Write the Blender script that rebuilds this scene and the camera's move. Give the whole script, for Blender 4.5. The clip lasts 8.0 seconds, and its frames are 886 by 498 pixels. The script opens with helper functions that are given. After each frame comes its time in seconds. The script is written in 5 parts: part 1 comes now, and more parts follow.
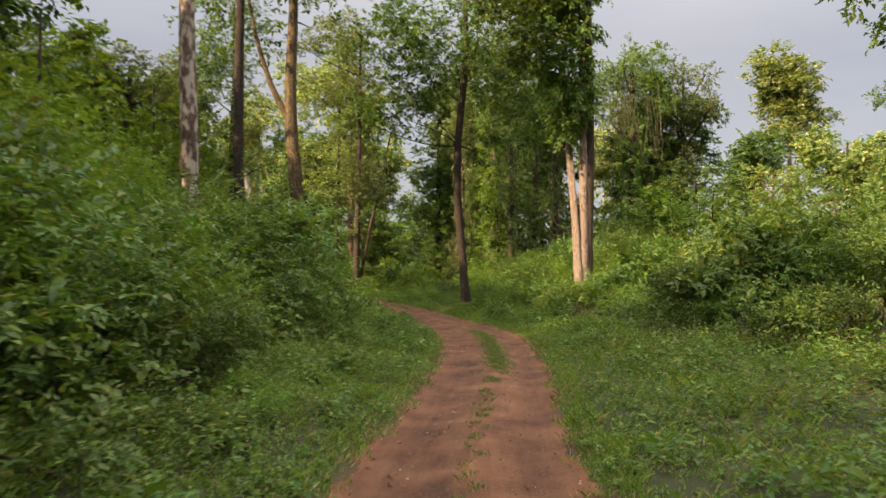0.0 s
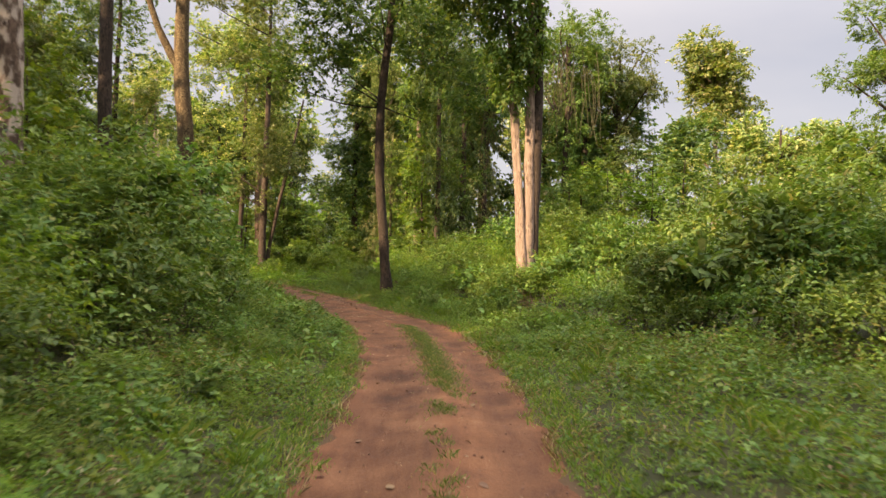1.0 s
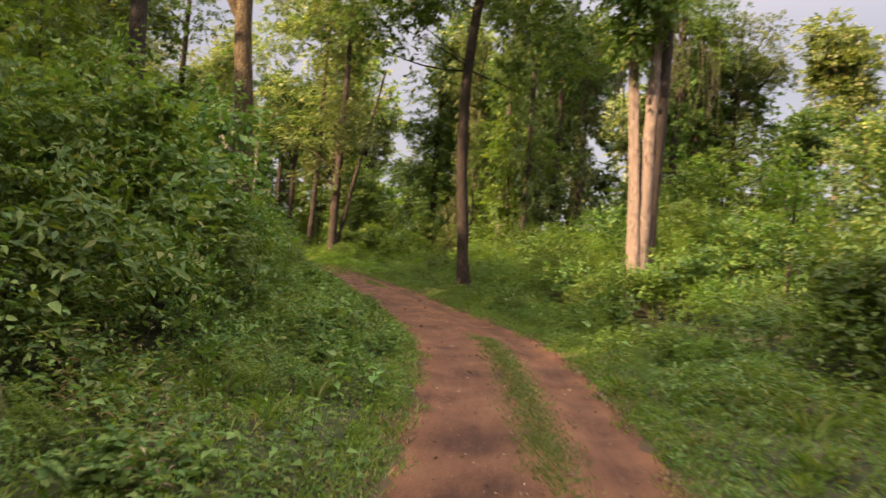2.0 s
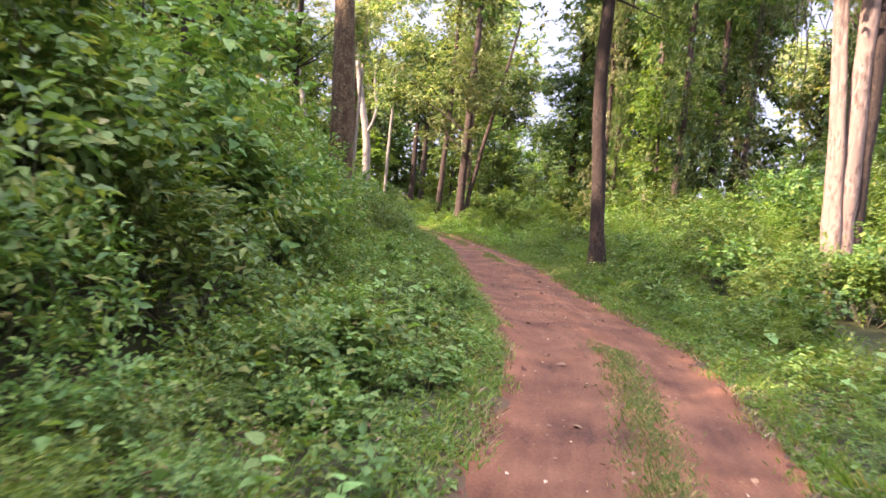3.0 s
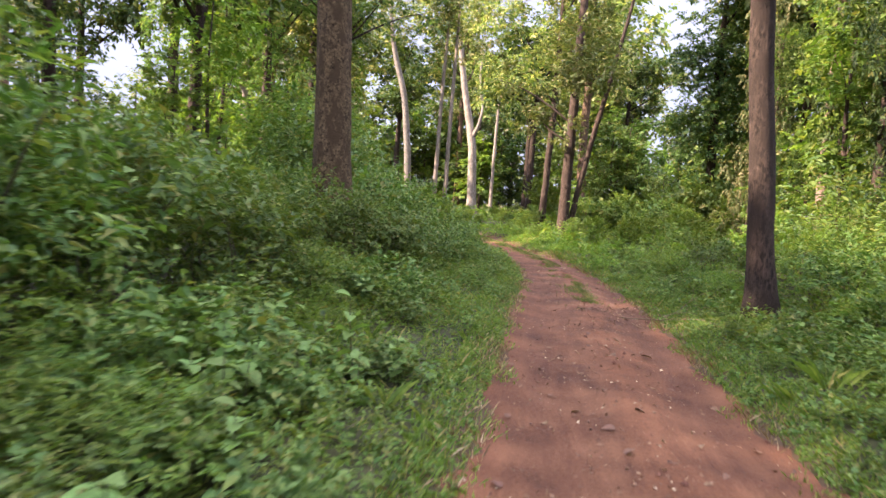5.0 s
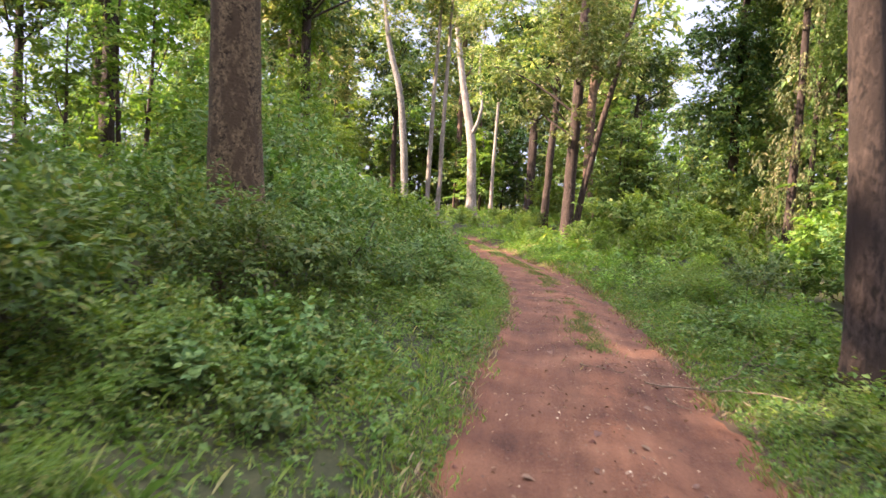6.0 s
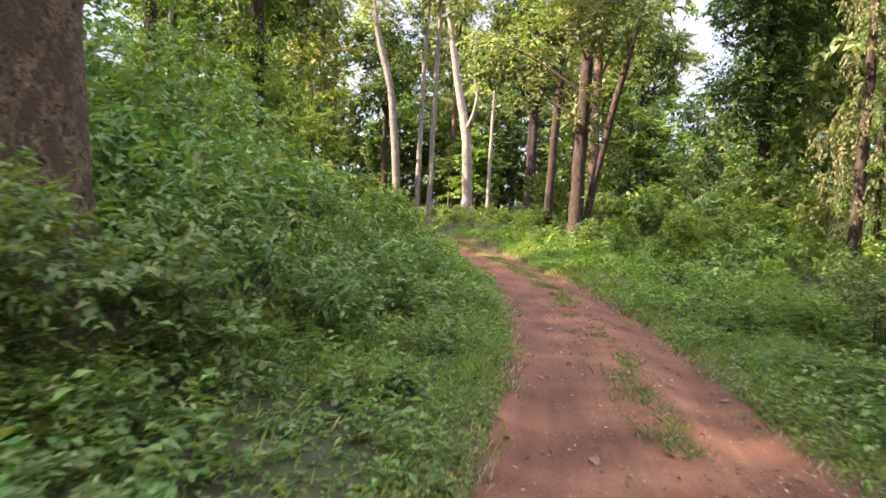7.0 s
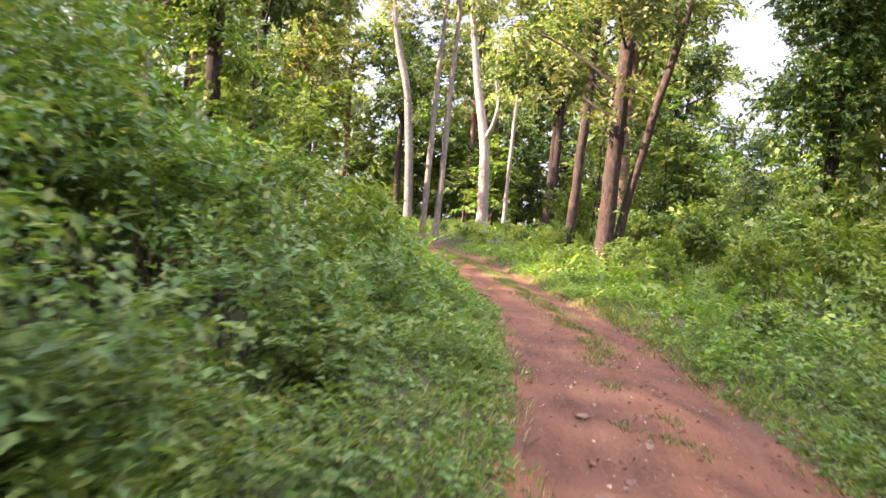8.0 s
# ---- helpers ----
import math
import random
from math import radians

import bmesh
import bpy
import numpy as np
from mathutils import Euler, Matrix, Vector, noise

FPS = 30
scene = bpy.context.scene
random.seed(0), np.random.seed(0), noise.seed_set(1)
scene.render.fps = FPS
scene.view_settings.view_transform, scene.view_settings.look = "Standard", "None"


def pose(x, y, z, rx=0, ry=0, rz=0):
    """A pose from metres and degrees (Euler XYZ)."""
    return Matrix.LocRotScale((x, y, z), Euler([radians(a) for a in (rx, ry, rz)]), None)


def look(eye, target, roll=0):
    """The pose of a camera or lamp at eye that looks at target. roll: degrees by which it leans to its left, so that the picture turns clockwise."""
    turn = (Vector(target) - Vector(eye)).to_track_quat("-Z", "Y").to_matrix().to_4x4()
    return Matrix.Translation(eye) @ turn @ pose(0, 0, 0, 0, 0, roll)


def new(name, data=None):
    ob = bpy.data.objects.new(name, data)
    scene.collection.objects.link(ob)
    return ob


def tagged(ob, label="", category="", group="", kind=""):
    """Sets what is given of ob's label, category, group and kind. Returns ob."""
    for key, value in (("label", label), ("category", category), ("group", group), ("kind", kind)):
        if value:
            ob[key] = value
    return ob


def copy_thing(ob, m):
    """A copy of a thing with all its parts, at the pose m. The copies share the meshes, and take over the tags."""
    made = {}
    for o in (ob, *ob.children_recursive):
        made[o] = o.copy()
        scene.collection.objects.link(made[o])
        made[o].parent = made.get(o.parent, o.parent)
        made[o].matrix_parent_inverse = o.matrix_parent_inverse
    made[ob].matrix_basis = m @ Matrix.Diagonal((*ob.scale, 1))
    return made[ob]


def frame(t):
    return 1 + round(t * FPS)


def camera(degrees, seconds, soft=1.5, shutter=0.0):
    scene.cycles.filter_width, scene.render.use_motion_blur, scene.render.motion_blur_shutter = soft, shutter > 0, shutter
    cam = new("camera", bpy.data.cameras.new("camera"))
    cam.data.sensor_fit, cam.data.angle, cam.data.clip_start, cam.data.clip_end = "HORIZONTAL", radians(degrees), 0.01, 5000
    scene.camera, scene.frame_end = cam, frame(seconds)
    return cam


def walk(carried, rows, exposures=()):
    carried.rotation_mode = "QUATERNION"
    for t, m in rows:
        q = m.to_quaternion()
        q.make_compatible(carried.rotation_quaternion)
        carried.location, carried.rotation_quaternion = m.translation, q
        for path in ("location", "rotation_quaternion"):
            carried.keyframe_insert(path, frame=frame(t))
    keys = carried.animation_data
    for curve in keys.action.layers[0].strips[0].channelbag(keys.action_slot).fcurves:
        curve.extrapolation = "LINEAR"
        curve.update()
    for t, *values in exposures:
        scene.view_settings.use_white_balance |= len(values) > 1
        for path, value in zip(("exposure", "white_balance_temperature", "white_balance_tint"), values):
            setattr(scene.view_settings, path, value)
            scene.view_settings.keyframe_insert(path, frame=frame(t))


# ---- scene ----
cam = camera(60.5, 8.0, 1.5, 0.3)
# seconds, stops, kelvin, tint
EXPOSURES = [(0, 1.68, 7000, 13), (1.0, 1.98, 7300, 16), (2.2, 1.84, 7000, 22), (3.3, 2.95, 5700, 34), (4.0, 2.77, 5850, 32), (4.5, 2.84, 5900, 31), (5.0, 2.6, 5900, 29),
             (6.5, 2.82, 5900, 28), (7.0, 2.70, 5900, 26), (7.5, 2.98, 5900, 29), (8.0, 3.07, 6000, 34)]
PATH = [
    (0, (0.098, 0.292, 2.203), (0.099, 2.291, 2.248), 0.2),
    (0.5, (-0.072, 2.739, 2.076), (0.065, 4.734, 2.102), 0.3),
    (1, (-0.061, 5.384, 1.977), (0.166, 7.371, 1.99), 1.3),
    (1.5, (-0.014, 7.836, 1.93), (0.203, 9.825, 1.952), 2.8),
    (2, (0.16, 10.242, 1.916), (0.18, 12.242, 1.897), 4.4),
    (2.2, (0.277, 11.264, 1.882), (0.19, 13.262, 1.843), 5.0),
    (3.3, (0.77, 16.013, 1.97), (0.357, 17.964, 1.813), 5.0),
    (3.5, (0.835, 16.891, 1.945), (0.376, 18.831, 1.785), 4.9),
    (4, (0.904, 19.448, 1.917), (0.34, 21.36, 1.747), 4.3),
    (4.5, (0.805, 21.942, 1.833), (0.145, 23.824, 1.677), 4.0),
    (5, (0.531, 24.363, 1.807), (-0.148, 26.24, 1.677), 4.1),
    (5.2, (0.421, 25.345, 1.836), (-0.262, 27.22, 1.706), 4.4),
    (6.3, (-0.581, 30.227, 1.921), (-1.289, 32.093, 1.792), 2.6),
    (6.5, (-0.853, 31.151, 1.888), (-1.567, 33.015, 1.753), 2.0),
    (7, (-1.539, 33.445, 1.756), (-2.232, 35.317, 1.63), 2.8),
    (7.5, (-2.166, 35.532, 1.608), (-2.916, 37.382, 1.48), 4.5),
    (8, (-2.718, 37.986, 1.511), (-3.456, 39.843, 1.425), 5.5),
]
walk(cam, [(t, look(eye, target, roll)) for t, eye, target, roll in PATH],
     exposures=EXPOSURES)

# ---------------- sky and sun ----------------
SUN_FROM = Vector((-0.86, -0.50, 0.0)).normalized()
SUN_HEIGHT = radians(31)
world = bpy.data.worlds.new("world")
scene.world = world
world.use_nodes = True
wn, wl = world.node_tree.nodes, world.node_tree.links
wn.clear()
sky = wn.new("ShaderNodeTexSky")
sky.sky_type, sky.sun_disc = "NISHITA", False
sky.sun_elevation = SUN_HEIGHT
sky.sun_rotation = math.atan2(SUN_FROM.x, SUN_FROM.y)
sky_bg = wn.new("ShaderNodeBackground")
sky_bg.inputs["Strength"].default_value = 0.055
wl.new(sky.outputs[0], sky_bg.inputs["Color"])
# thin high cloud over the blue
geo = wn.new("ShaderNodeTexCoord")
stretch = wn.new("ShaderNodeMapping")
stretch.inputs["Scale"].default_value = (1.0, 1.0, 3.0)
clouds = wn.new("ShaderNodeTexNoise")
clouds.inputs["Scale"].default_value, clouds.inputs["Detail"].default_value = 2.2, 5.0
ramp = wn.new("ShaderNodeValToRGB")
ramp.color_ramp.elements[0].position, ramp.color_ramp.elements[0].color = 0.3, (0.66, 0.71, 0.84, 1)
ramp.color_ramp.elements[1].position, ramp.color_ramp.elements[1].color = 0.7, (0.86, 0.88, 0.95, 1)
cloud_bg = wn.new("ShaderNodeBackground")
height = wn.new("ShaderNodeSeparateXYZ")
veil = wn.new("ShaderNodeMapRange")
veil.inputs["To Min"].default_value, veil.inputs["To Max"].default_value = 0.215, 1.5
veil.inputs["From Min"].default_value, veil.interpolation_type = 0.24, "SMOOTHSTEP"
wl.new(geo.outputs["Generated"], height.inputs[0])
wl.new(height.outputs["Z"], veil.inputs[0])
wl.new(veil.outputs[0], cloud_bg.inputs["Strength"])
mix = wn.new("ShaderNodeMixShader")
mix.inputs[0].default_value = 0.88
out = wn.new("ShaderNodeOutputWorld")
wl.new(geo.outputs["Generated"], stretch.inputs[0])
wl.new(stretch.outputs[0], clouds.inputs["Vector"])
wl.new(clouds.outputs[0], ramp.inputs[0])
wl.new(ramp.outputs[0], cloud_bg.inputs["Color"])
wl.new(sky_bg.outputs[0], mix.inputs[1])
wl.new(cloud_bg.outputs[0], mix.inputs[2])
wl.new(mix.outputs[0], out.inputs[0])
sun = new("sun", bpy.data.lights.new("sun", "SUN"))
sun.data.energy, sun.data.angle, sun.data.color = 4.3, radians(0.8), (1.0, 0.82, 0.56)
sun.matrix_world = look(Vector((0, 0, 60)), Vector((0, 0, 60)) - SUN_FROM * math.cos(SUN_HEIGHT) - Vector((0, 0, math.sin(SUN_HEIGHT))))


# ---------------- materials ----------------
def shader(name):
    m = bpy.data.materials.new(name)
    m.use_nodes = True
    nt = m.node_tree
    return m, nt.nodes, nt.links, nt.nodes["Principled BSDF"]


def ramp_node(nodes, stops):
    r = nodes.new("ShaderNodeValToRGB")
    els = r.color_ramp.elements
    while len(els) < len(stops):
        els.new(0.5)
    for e, (p, c) in zip(els, stops):
        e.position, e.color = p, (*c, 1)
    return r


def leaf_material(name, dark, mid, light, through_light=0.35, gloss=0.42, old=(0.15, 0.15, 0.035)):
    """Leaves, each of its own tint; a few are yellowed."""
    m, n, l, b = shader(name)
    island = n.new("ShaderNodeNewGeometry")
    tint = ramp_node(n, [(0.0, dark), (0.45, mid), (0.85, light), (0.985, old)])
    l.new(island.outputs["Random Per Island"], tint.inputs[0])
    info = n.new("ShaderNodeObjectInfo")
    hue = n.new("ShaderNodeHueSaturation")
    spread = n.new("ShaderNodeMapRange")
    spread.inputs["To Min"].default_value, spread.inputs["To Max"].default_value = 0.482, 0.512
    value = n.new("ShaderNodeMapRange")
    value.inputs["To Min"].default_value, value.inputs["To Max"].default_value = 0.78, 1.22
    l.new(info.outputs["Random"], spread.inputs[0])
    l.new(info.outputs["Random"], value.inputs[0])
    tc = n.new("ShaderNodeTexCoord")
    fleck = n.new("ShaderNodeTexNoise")
    fleck.inputs["Scale"].default_value, fleck.inputs["Detail"].default_value = 26.0, 2.0
    l.new(tc.outputs["Object"], fleck.inputs["Vector"])
    mottle = n.new("ShaderNodeMix")
    mottle.data_type, mottle.blend_type = "RGBA", "MULTIPLY"
    mottle.inputs[0].default_value = 0.8
    shade = ramp_node(n, [(0.3, (0.74, 0.76, 0.72)), (0.7, (1.36, 1.33, 1.28))])
    l.new(fleck.outputs[0], shade.inputs[0])
    l.new(tint.outputs[0], mottle.inputs[6])
    l.new(shade.outputs[0], mottle.inputs[7])
    l.new(mottle.outputs[2], hue.inputs["Color"])
    l.new(spread.outputs[0], hue.inputs["Hue"])
    l.new(value.outputs[0], hue.inputs["Value"])
    l.new(hue.outputs[0], b.inputs["Base Color"])
    b.inputs["Roughness"].default_value = gloss
    b.inputs["Specular IOR Level"].default_value = 0.22
    tr = n.new("ShaderNodeBsdfTranslucent")
    warm = n.new("ShaderNodeMix")
    warm.data_type, warm.blend_type = "RGBA", "MULTIPLY"
    warm.inputs[0].default_value = 1.0
    warm.inputs[7].default_value = (1.5, 1.5, 0.6, 1)
    l.new(hue.outputs[0], warm.inputs[6])
    l.new(warm.outputs[2], tr.inputs["Color"])
    mx = n.new("ShaderNodeMixShader")
    mx.inputs[0].default_value = through_light
    l.new(b.outputs[0], mx.inputs[1])
    l.new(tr.outputs[0], mx.inputs[2])
    l.new(mx.outputs[0], n["Material Output"].inputs[0])
    return m


def bark_material(name, dark, light, patch=None, scale=1.0, relief=0.6, run=2.7, blotch=2.3):
    """Bark with upright furrows, and blotches where it has them."""
    m, n, l, b = shader(name)
    tc = n.new("ShaderNodeTexCoord")
    mp = n.new("ShaderNodeMapping")
    mp.inputs["Scale"].default_value = (7 * scale, 7 * scale, 7 / run * scale)
    l.new(tc.outputs["Object"], mp.inputs[0])
    fur = n.new("ShaderNodeTexNoise")
    fur.inputs["Scale"].default_value, fur.inputs["Detail"].default_value = 1.6, 8.0
    fur.inputs["Roughness"].default_value, fur.inputs["Distortion"].default_value = 0.68, 0.6
    l.new(mp.outputs[0], fur.inputs["Vector"])
    col = ramp_node(n, [(0.38, dark), (0.66, light)])
    l.new(fur.outputs[0], col.inputs[0])
    big = n.new("ShaderNodeTexNoise")
    big.inputs["Scale"].default_value, big.inputs["Detail"].default_value = blotch, 4.0
    squash = n.new("ShaderNodeMapping")
    squash.inputs["Scale"].default_value = (1, 1, 0.5)
    l.new(tc.outputs["Object"], squash.inputs[0])
    l.new(squash.outputs[0], big.inputs["Vector"])
    blot = ramp_node(n, [(0.47, (0, 0, 0)), (0.58, (1, 1, 1))])
    l.new(big.outputs[0], blot.inputs[0])
    mx = n.new("ShaderNodeMix")
    mx.data_type = "RGBA"
    l.new(blot.outputs[0], mx.inputs[0])
    l.new(col.outputs[0], mx.inputs[6])
    if patch is None:
        patch = tuple(0.6 * a + 0.4 * c for a, c in zip(dark, light))
    soft = n.new("ShaderNodeMix")
    soft.data_type, soft.blend_type = "RGBA", "MULTIPLY"
    soft.inputs[0].default_value = 0.35
    soft.inputs[6].default_value = (*patch, 1)
    l.new(fur.outputs[0], soft.inputs[7])
    l.new(soft.outputs[2], mx.inputs[7])
    l.new(mx.outputs[2], b.inputs["Base Color"])
    b.inputs["Roughness"].default_value = 0.9
    b.inputs["Specular IOR Level"].default_value = 0.2
    bump = n.new("ShaderNodeBump")
    bump.inputs["Strength"].default_value, bump.inputs["Distance"].default_value = relief, 0.05
    l.new(fur.outputs[0], bump.inputs["Height"])
    l.new(bump.outputs[0], b.inputs["Normal"])
    return m


def soil_material(name, stops, damp, grain_scale=1.0):
    """Red earth: broad tone, fine grit, small stones."""
    m, n, l, b = shader(name)
    tc = n.new("ShaderNodeTexCoord")
    broad = n.new("ShaderNodeTexNoise")
    broad.inputs["Scale"].default_value, broad.inputs["Detail"].default_value = 0.7, 6.0
    fine = n.new("ShaderNodeTexNoise")
    fine.inputs["Scale"].default_value, fine.inputs["Detail"].default_value = 26 * grain_scale, 8.0
    mp = n.new("ShaderNodeMapping")
    mp.inputs["Scale"].default_value = (1.0, 0.3, 1.0)
    streak = n.new("ShaderNodeTexNoise")
    streak.inputs["Scale"].default_value, streak.inputs["Detail"].default_value = 7.0, 5.0
    for tex in (broad, fine):
        l.new(tc.outputs["Object"], tex.inputs["Vector"])
    l.new(tc.outputs["Object"], mp.inputs[0])
    l.new(mp.outputs[0], streak.inputs["Vector"])
    add = n.new("ShaderNodeMath")
    add.operation = "MULTIPLY_ADD"
    l.new(fine.outputs[0], add.inputs[0])
    add.inputs[1].default_value = 0.45
    half = n.new("ShaderNodeMath")
    half.operation = "MULTIPLY_ADD"
    l.new(streak.outputs[0], half.inputs[0])
    half.inputs[1].default_value = 0.3
    quarter = n.new("ShaderNodeMath")
    quarter.operation = "MULTIPLY"
    quarter.inputs[1].default_value = 0.3
    l.new(broad.outputs[0], quarter.inputs[0])
    l.new(quarter.outputs[0], half.inputs[2])
    l.new(half.outputs[0], add.inputs[2])
    col = ramp_node(n, stops)
    l.new(add.outputs[0], col.inputs[0])
    l.new(col.outputs[0], b.inputs["Base Color"])
    b.inputs["Roughness"].default_value = damp
    b.inputs["Specular IOR Level"].default_value = 0.2
    bump = n.new("ShaderNodeBump")
    bump.inputs["Strength"].default_value, bump.inputs["Distance"].default_value = 0.7, 0.02
    l.new(add.outputs[0], bump.inputs["Height"])
    l.new(bump.outputs[0], b.inputs["Normal"])
    return m


def track_material():
    """Red earth of the track: wheel-polished ruts, sandy shoulders, streaks along the way."""
    m, n, l, b = shader("track_earth")
    uv = n.new("ShaderNodeUVMap")
    uv.uv_map = "along"
    split = n.new("ShaderNodeSeparateXYZ")
    l.new(uv.outputs[0], split.inputs[0])
    across = n.new("ShaderNodeMapRange")
    across.inputs["From Min"].default_value, across.inputs["From Max"].default_value = -1.4, 1.4
    l.new(split.outputs["X"], across.inputs[0])
    wobble = n.new("ShaderNodeTexNoise")
    wobble.inputs["Scale"].default_value, wobble.inputs["Detail"].default_value = 0.9, 5.0
    l.new(uv.outputs[0], wobble.inputs["Vector"])
    shift = n.new("ShaderNodeMath")
    shift.operation = "MULTIPLY_ADD"
    shift.inputs[1].default_value = 0.12
    l.new(wobble.outputs[0], shift.inputs[0])
    l.new(across.outputs[0], shift.inputs[2])
    wear = ramp_node(n, [(0.08, (1.12, 1.0, 0.92)), (0.20, (0.98, 0.95, 0.92)), (0.30, (0.84, 0.81, 0.80)), (0.40, (0.93, 0.91, 0.90)), (0.50, (1.0, 1.0, 0.98)), (0.60, (1.18, 1.12, 1.05)),
                         (0.72, (1.08, 1.04, 1.0)), (0.84, (0.82, 0.79, 0.78)), (0.92, (0.96, 0.94, 0.92)), (1.0, (1.2, 1.1, 1.0))])
    l.new(shift.outputs[0], wear.inputs[0])
    long = n.new("ShaderNodeMapping")
    long.inputs["Scale"].default_value = (7, 0.9, 1)
    l.new(uv.outputs[0], long.inputs[0])
    streak = n.new("ShaderNodeTexNoise")
    streak.inputs["Scale"].default_value, streak.inputs["Detail"].default_value = 1.0, 6.0
    l.new(long.outputs[0], streak.inputs["Vector"])
    broad = n.new("ShaderNodeTexNoise")
    broad.inputs["Scale"].default_value, broad.inputs["Detail"].default_value = 1.1, 6.0
    l.new(uv.outputs[0], broad.inputs["Vector"])
    fine = n.new("ShaderNodeTexNoise")
    fine.inputs["Scale"].default_value, fine.inputs["Detail"].default_value = 30.0, 9.0
    fine.inputs["Roughness"].default_value = 0.7
    l.new(uv.outputs[0], fine.inputs["Vector"])
    total = None
    for tex, weight in ((streak, 0.20), (broad, 0.46), (fine, 0.36)):
        step = n.new("ShaderNodeMath")
        step.operation = "MULTIPLY_ADD"
        step.inputs[1].default_value = weight
        l.new(tex.outputs[0], step.inputs[0])
        if total is None:
            step.inputs[2].default_value = 0.0
        else:
            l.new(total.outputs[0], step.inputs[2])
        total = step
    tone = ramp_node(n, [(0.40, (0.058, 0.025, 0.012)), (0.50, (0.118, 0.051, 0.023)), (0.59, (0.172, 0.080, 0.037)), (0.69, (0.245, 0.128, 0.064))])
    l.new(total.outputs[0], tone.inputs[0])
    mul = n.new("ShaderNodeMix")
    mul.data_type, mul.blend_type = "RGBA", "MULTIPLY"
    mul.inputs[0].default_value = 1.0
    l.new(tone.outputs[0], mul.inputs[6])
    l.new(wear.outputs[0], mul.inputs[7])
    l.new(mul.outputs[2], b.inputs["Base Color"])
    b.inputs["Roughness"].default_value = 0.88
    b.inputs["Specular IOR Level"].default_value = 0.2
    bump = n.new("ShaderNodeBump")
    bump.inputs["Strength"].default_value, bump.inputs["Distance"].default_value = 1.0, 0.05
    l.new(total.outputs[0], bump.inputs["Height"])
    l.new(bump.outputs[0], b.inputs["Normal"])
    return m


LEAF_BUSH = leaf_material("leaf_bush", (0.040, 0.083, 0.016), (0.076, 0.135, 0.025), (0.130, 0.182, 0.036), gloss=0.5)
LEAF_BROAD = leaf_material("leaf_broad", (0.049, 0.098, 0.022), (0.091, 0.150, 0.034), (0.141, 0.20, 0.048), gloss=0.62)
LEAF_YELLOW = leaf_material("leaf_yellow", (0.066, 0.122, 0.017), (0.098, 0.162, 0.022), (0.142, 0.200, 0.029), 0.42, 0.55, old=(0.17, 0.19, 0.04))
LEAF_TREE = leaf_material("leaf_tree", (0.028, 0.058, 0.016), (0.056, 0.098, 0.026), (0.098, 0.14, 0.036), 0.34, 0.5)
LEAF_FLUSH = leaf_material("leaf_flush", (0.065, 0.106, 0.026), (0.120, 0.168, 0.048), (0.25, 0.26, 0.10), 0.42, 0.5, old=(0.40, 0.35, 0.19))
LEAF_OLIVE = leaf_material("leaf_olive", (0.054, 0.088, 0.024), (0.108, 0.145, 0.042), (0.160, 0.180, 0.064), 0.36, 0.5, old=(0.24, 0.22, 0.11))
GRASS = leaf_material("grass_blade", (0.058, 0.108, 0.014), (0.101, 0.165, 0.022), (0.157, 0.205, 0.034), 0.35, 0.55, old=(0.26, 0.22, 0.09))
CROWN_GRASS = leaf_material("crown_grass_blade", (0.050, 0.082, 0.018), (0.084, 0.118, 0.028), (0.125, 0.145, 0.042), 0.3, 0.6, old=(0.26, 0.21, 0.09))
DRY_GRASS = leaf_material("dry_grass", (0.10, 0.066, 0.034), (0.19, 0.135, 0.070), (0.30, 0.23, 0.13), 0.25, 0.7, old=(0.40, 0.33, 0.21))
DRY_VINE = leaf_material("dry_climber", (0.046, 0.060, 0.020), (0.092, 0.104, 0.036), (0.150, 0.132, 0.060), 0.25, 0.7, old=(0.22, 0.17, 0.09))
HERB = leaf_material("herb_leaf", (0.048, 0.102, 0.016), (0.085, 0.155, 0.023), (0.140, 0.20, 0.034), 0.35, 0.55)
BARK_DARK = bark_material("bark_dark", (0.014, 0.010, 0.007), (0.078, 0.053, 0.038), scale=1.6, relief=1.0)
BARK_BROWN = bark_material("bark_brown", (0.035, 0.021, 0.014), (0.24, 0.155, 0.10), patch=(0.16, 0.10, 0.065), scale=2.2, relief=1.0)
BARK_STOUT = bark_material("bark_stout", (0.020, 0.012, 0.006), (0.23, 0.160, 0.082), patch=(0.085, 0.055, 0.028), scale=1.7, relief=1.0, run=1.1, blotch=5.0)
BARK_UMBER = bark_material("bark_umber", (0.022, 0.015, 0.011), (0.098, 0.067, 0.048), relief=0.9)
BARK_PALE = bark_material("bark_pale", (0.10, 0.066, 0.048), (0.37, 0.265, 0.20), patch=(0.27, 0.19, 0.142), scale=1.7, relief=1.0, run=5.0, blotch=3.0)
BARK_WHITE = bark_material("bark_white", (0.13, 0.103, 0.076), (0.36, 0.31, 0.25), relief=0.6)
BARK_GREY = bark_material("bark_grey", (0.085, 0.072, 0.055), (0.27, 0.235, 0.19), relief=0.5)
BARK_PATCHY = bark_material("bark_patchy", (0.045, 0.028, 0.018), (0.14, 0.092, 0.062), patch=(0.40, 0.32, 0.25), blotch=5.0)
LEAF_PALE = leaf_material("leaf_pale", (0.076, 0.145, 0.036), (0.122, 0.208, 0.054), (0.172, 0.26, 0.075), gloss=0.7)
STEM = bark_material("woody_stem", (0.05, 0.045, 0.025), (0.13, 0.11, 0.06), scale=4)
DRY = bark_material("dry_stalk", (0.13, 0.095, 0.055), (0.27, 0.20, 0.12), scale=4)
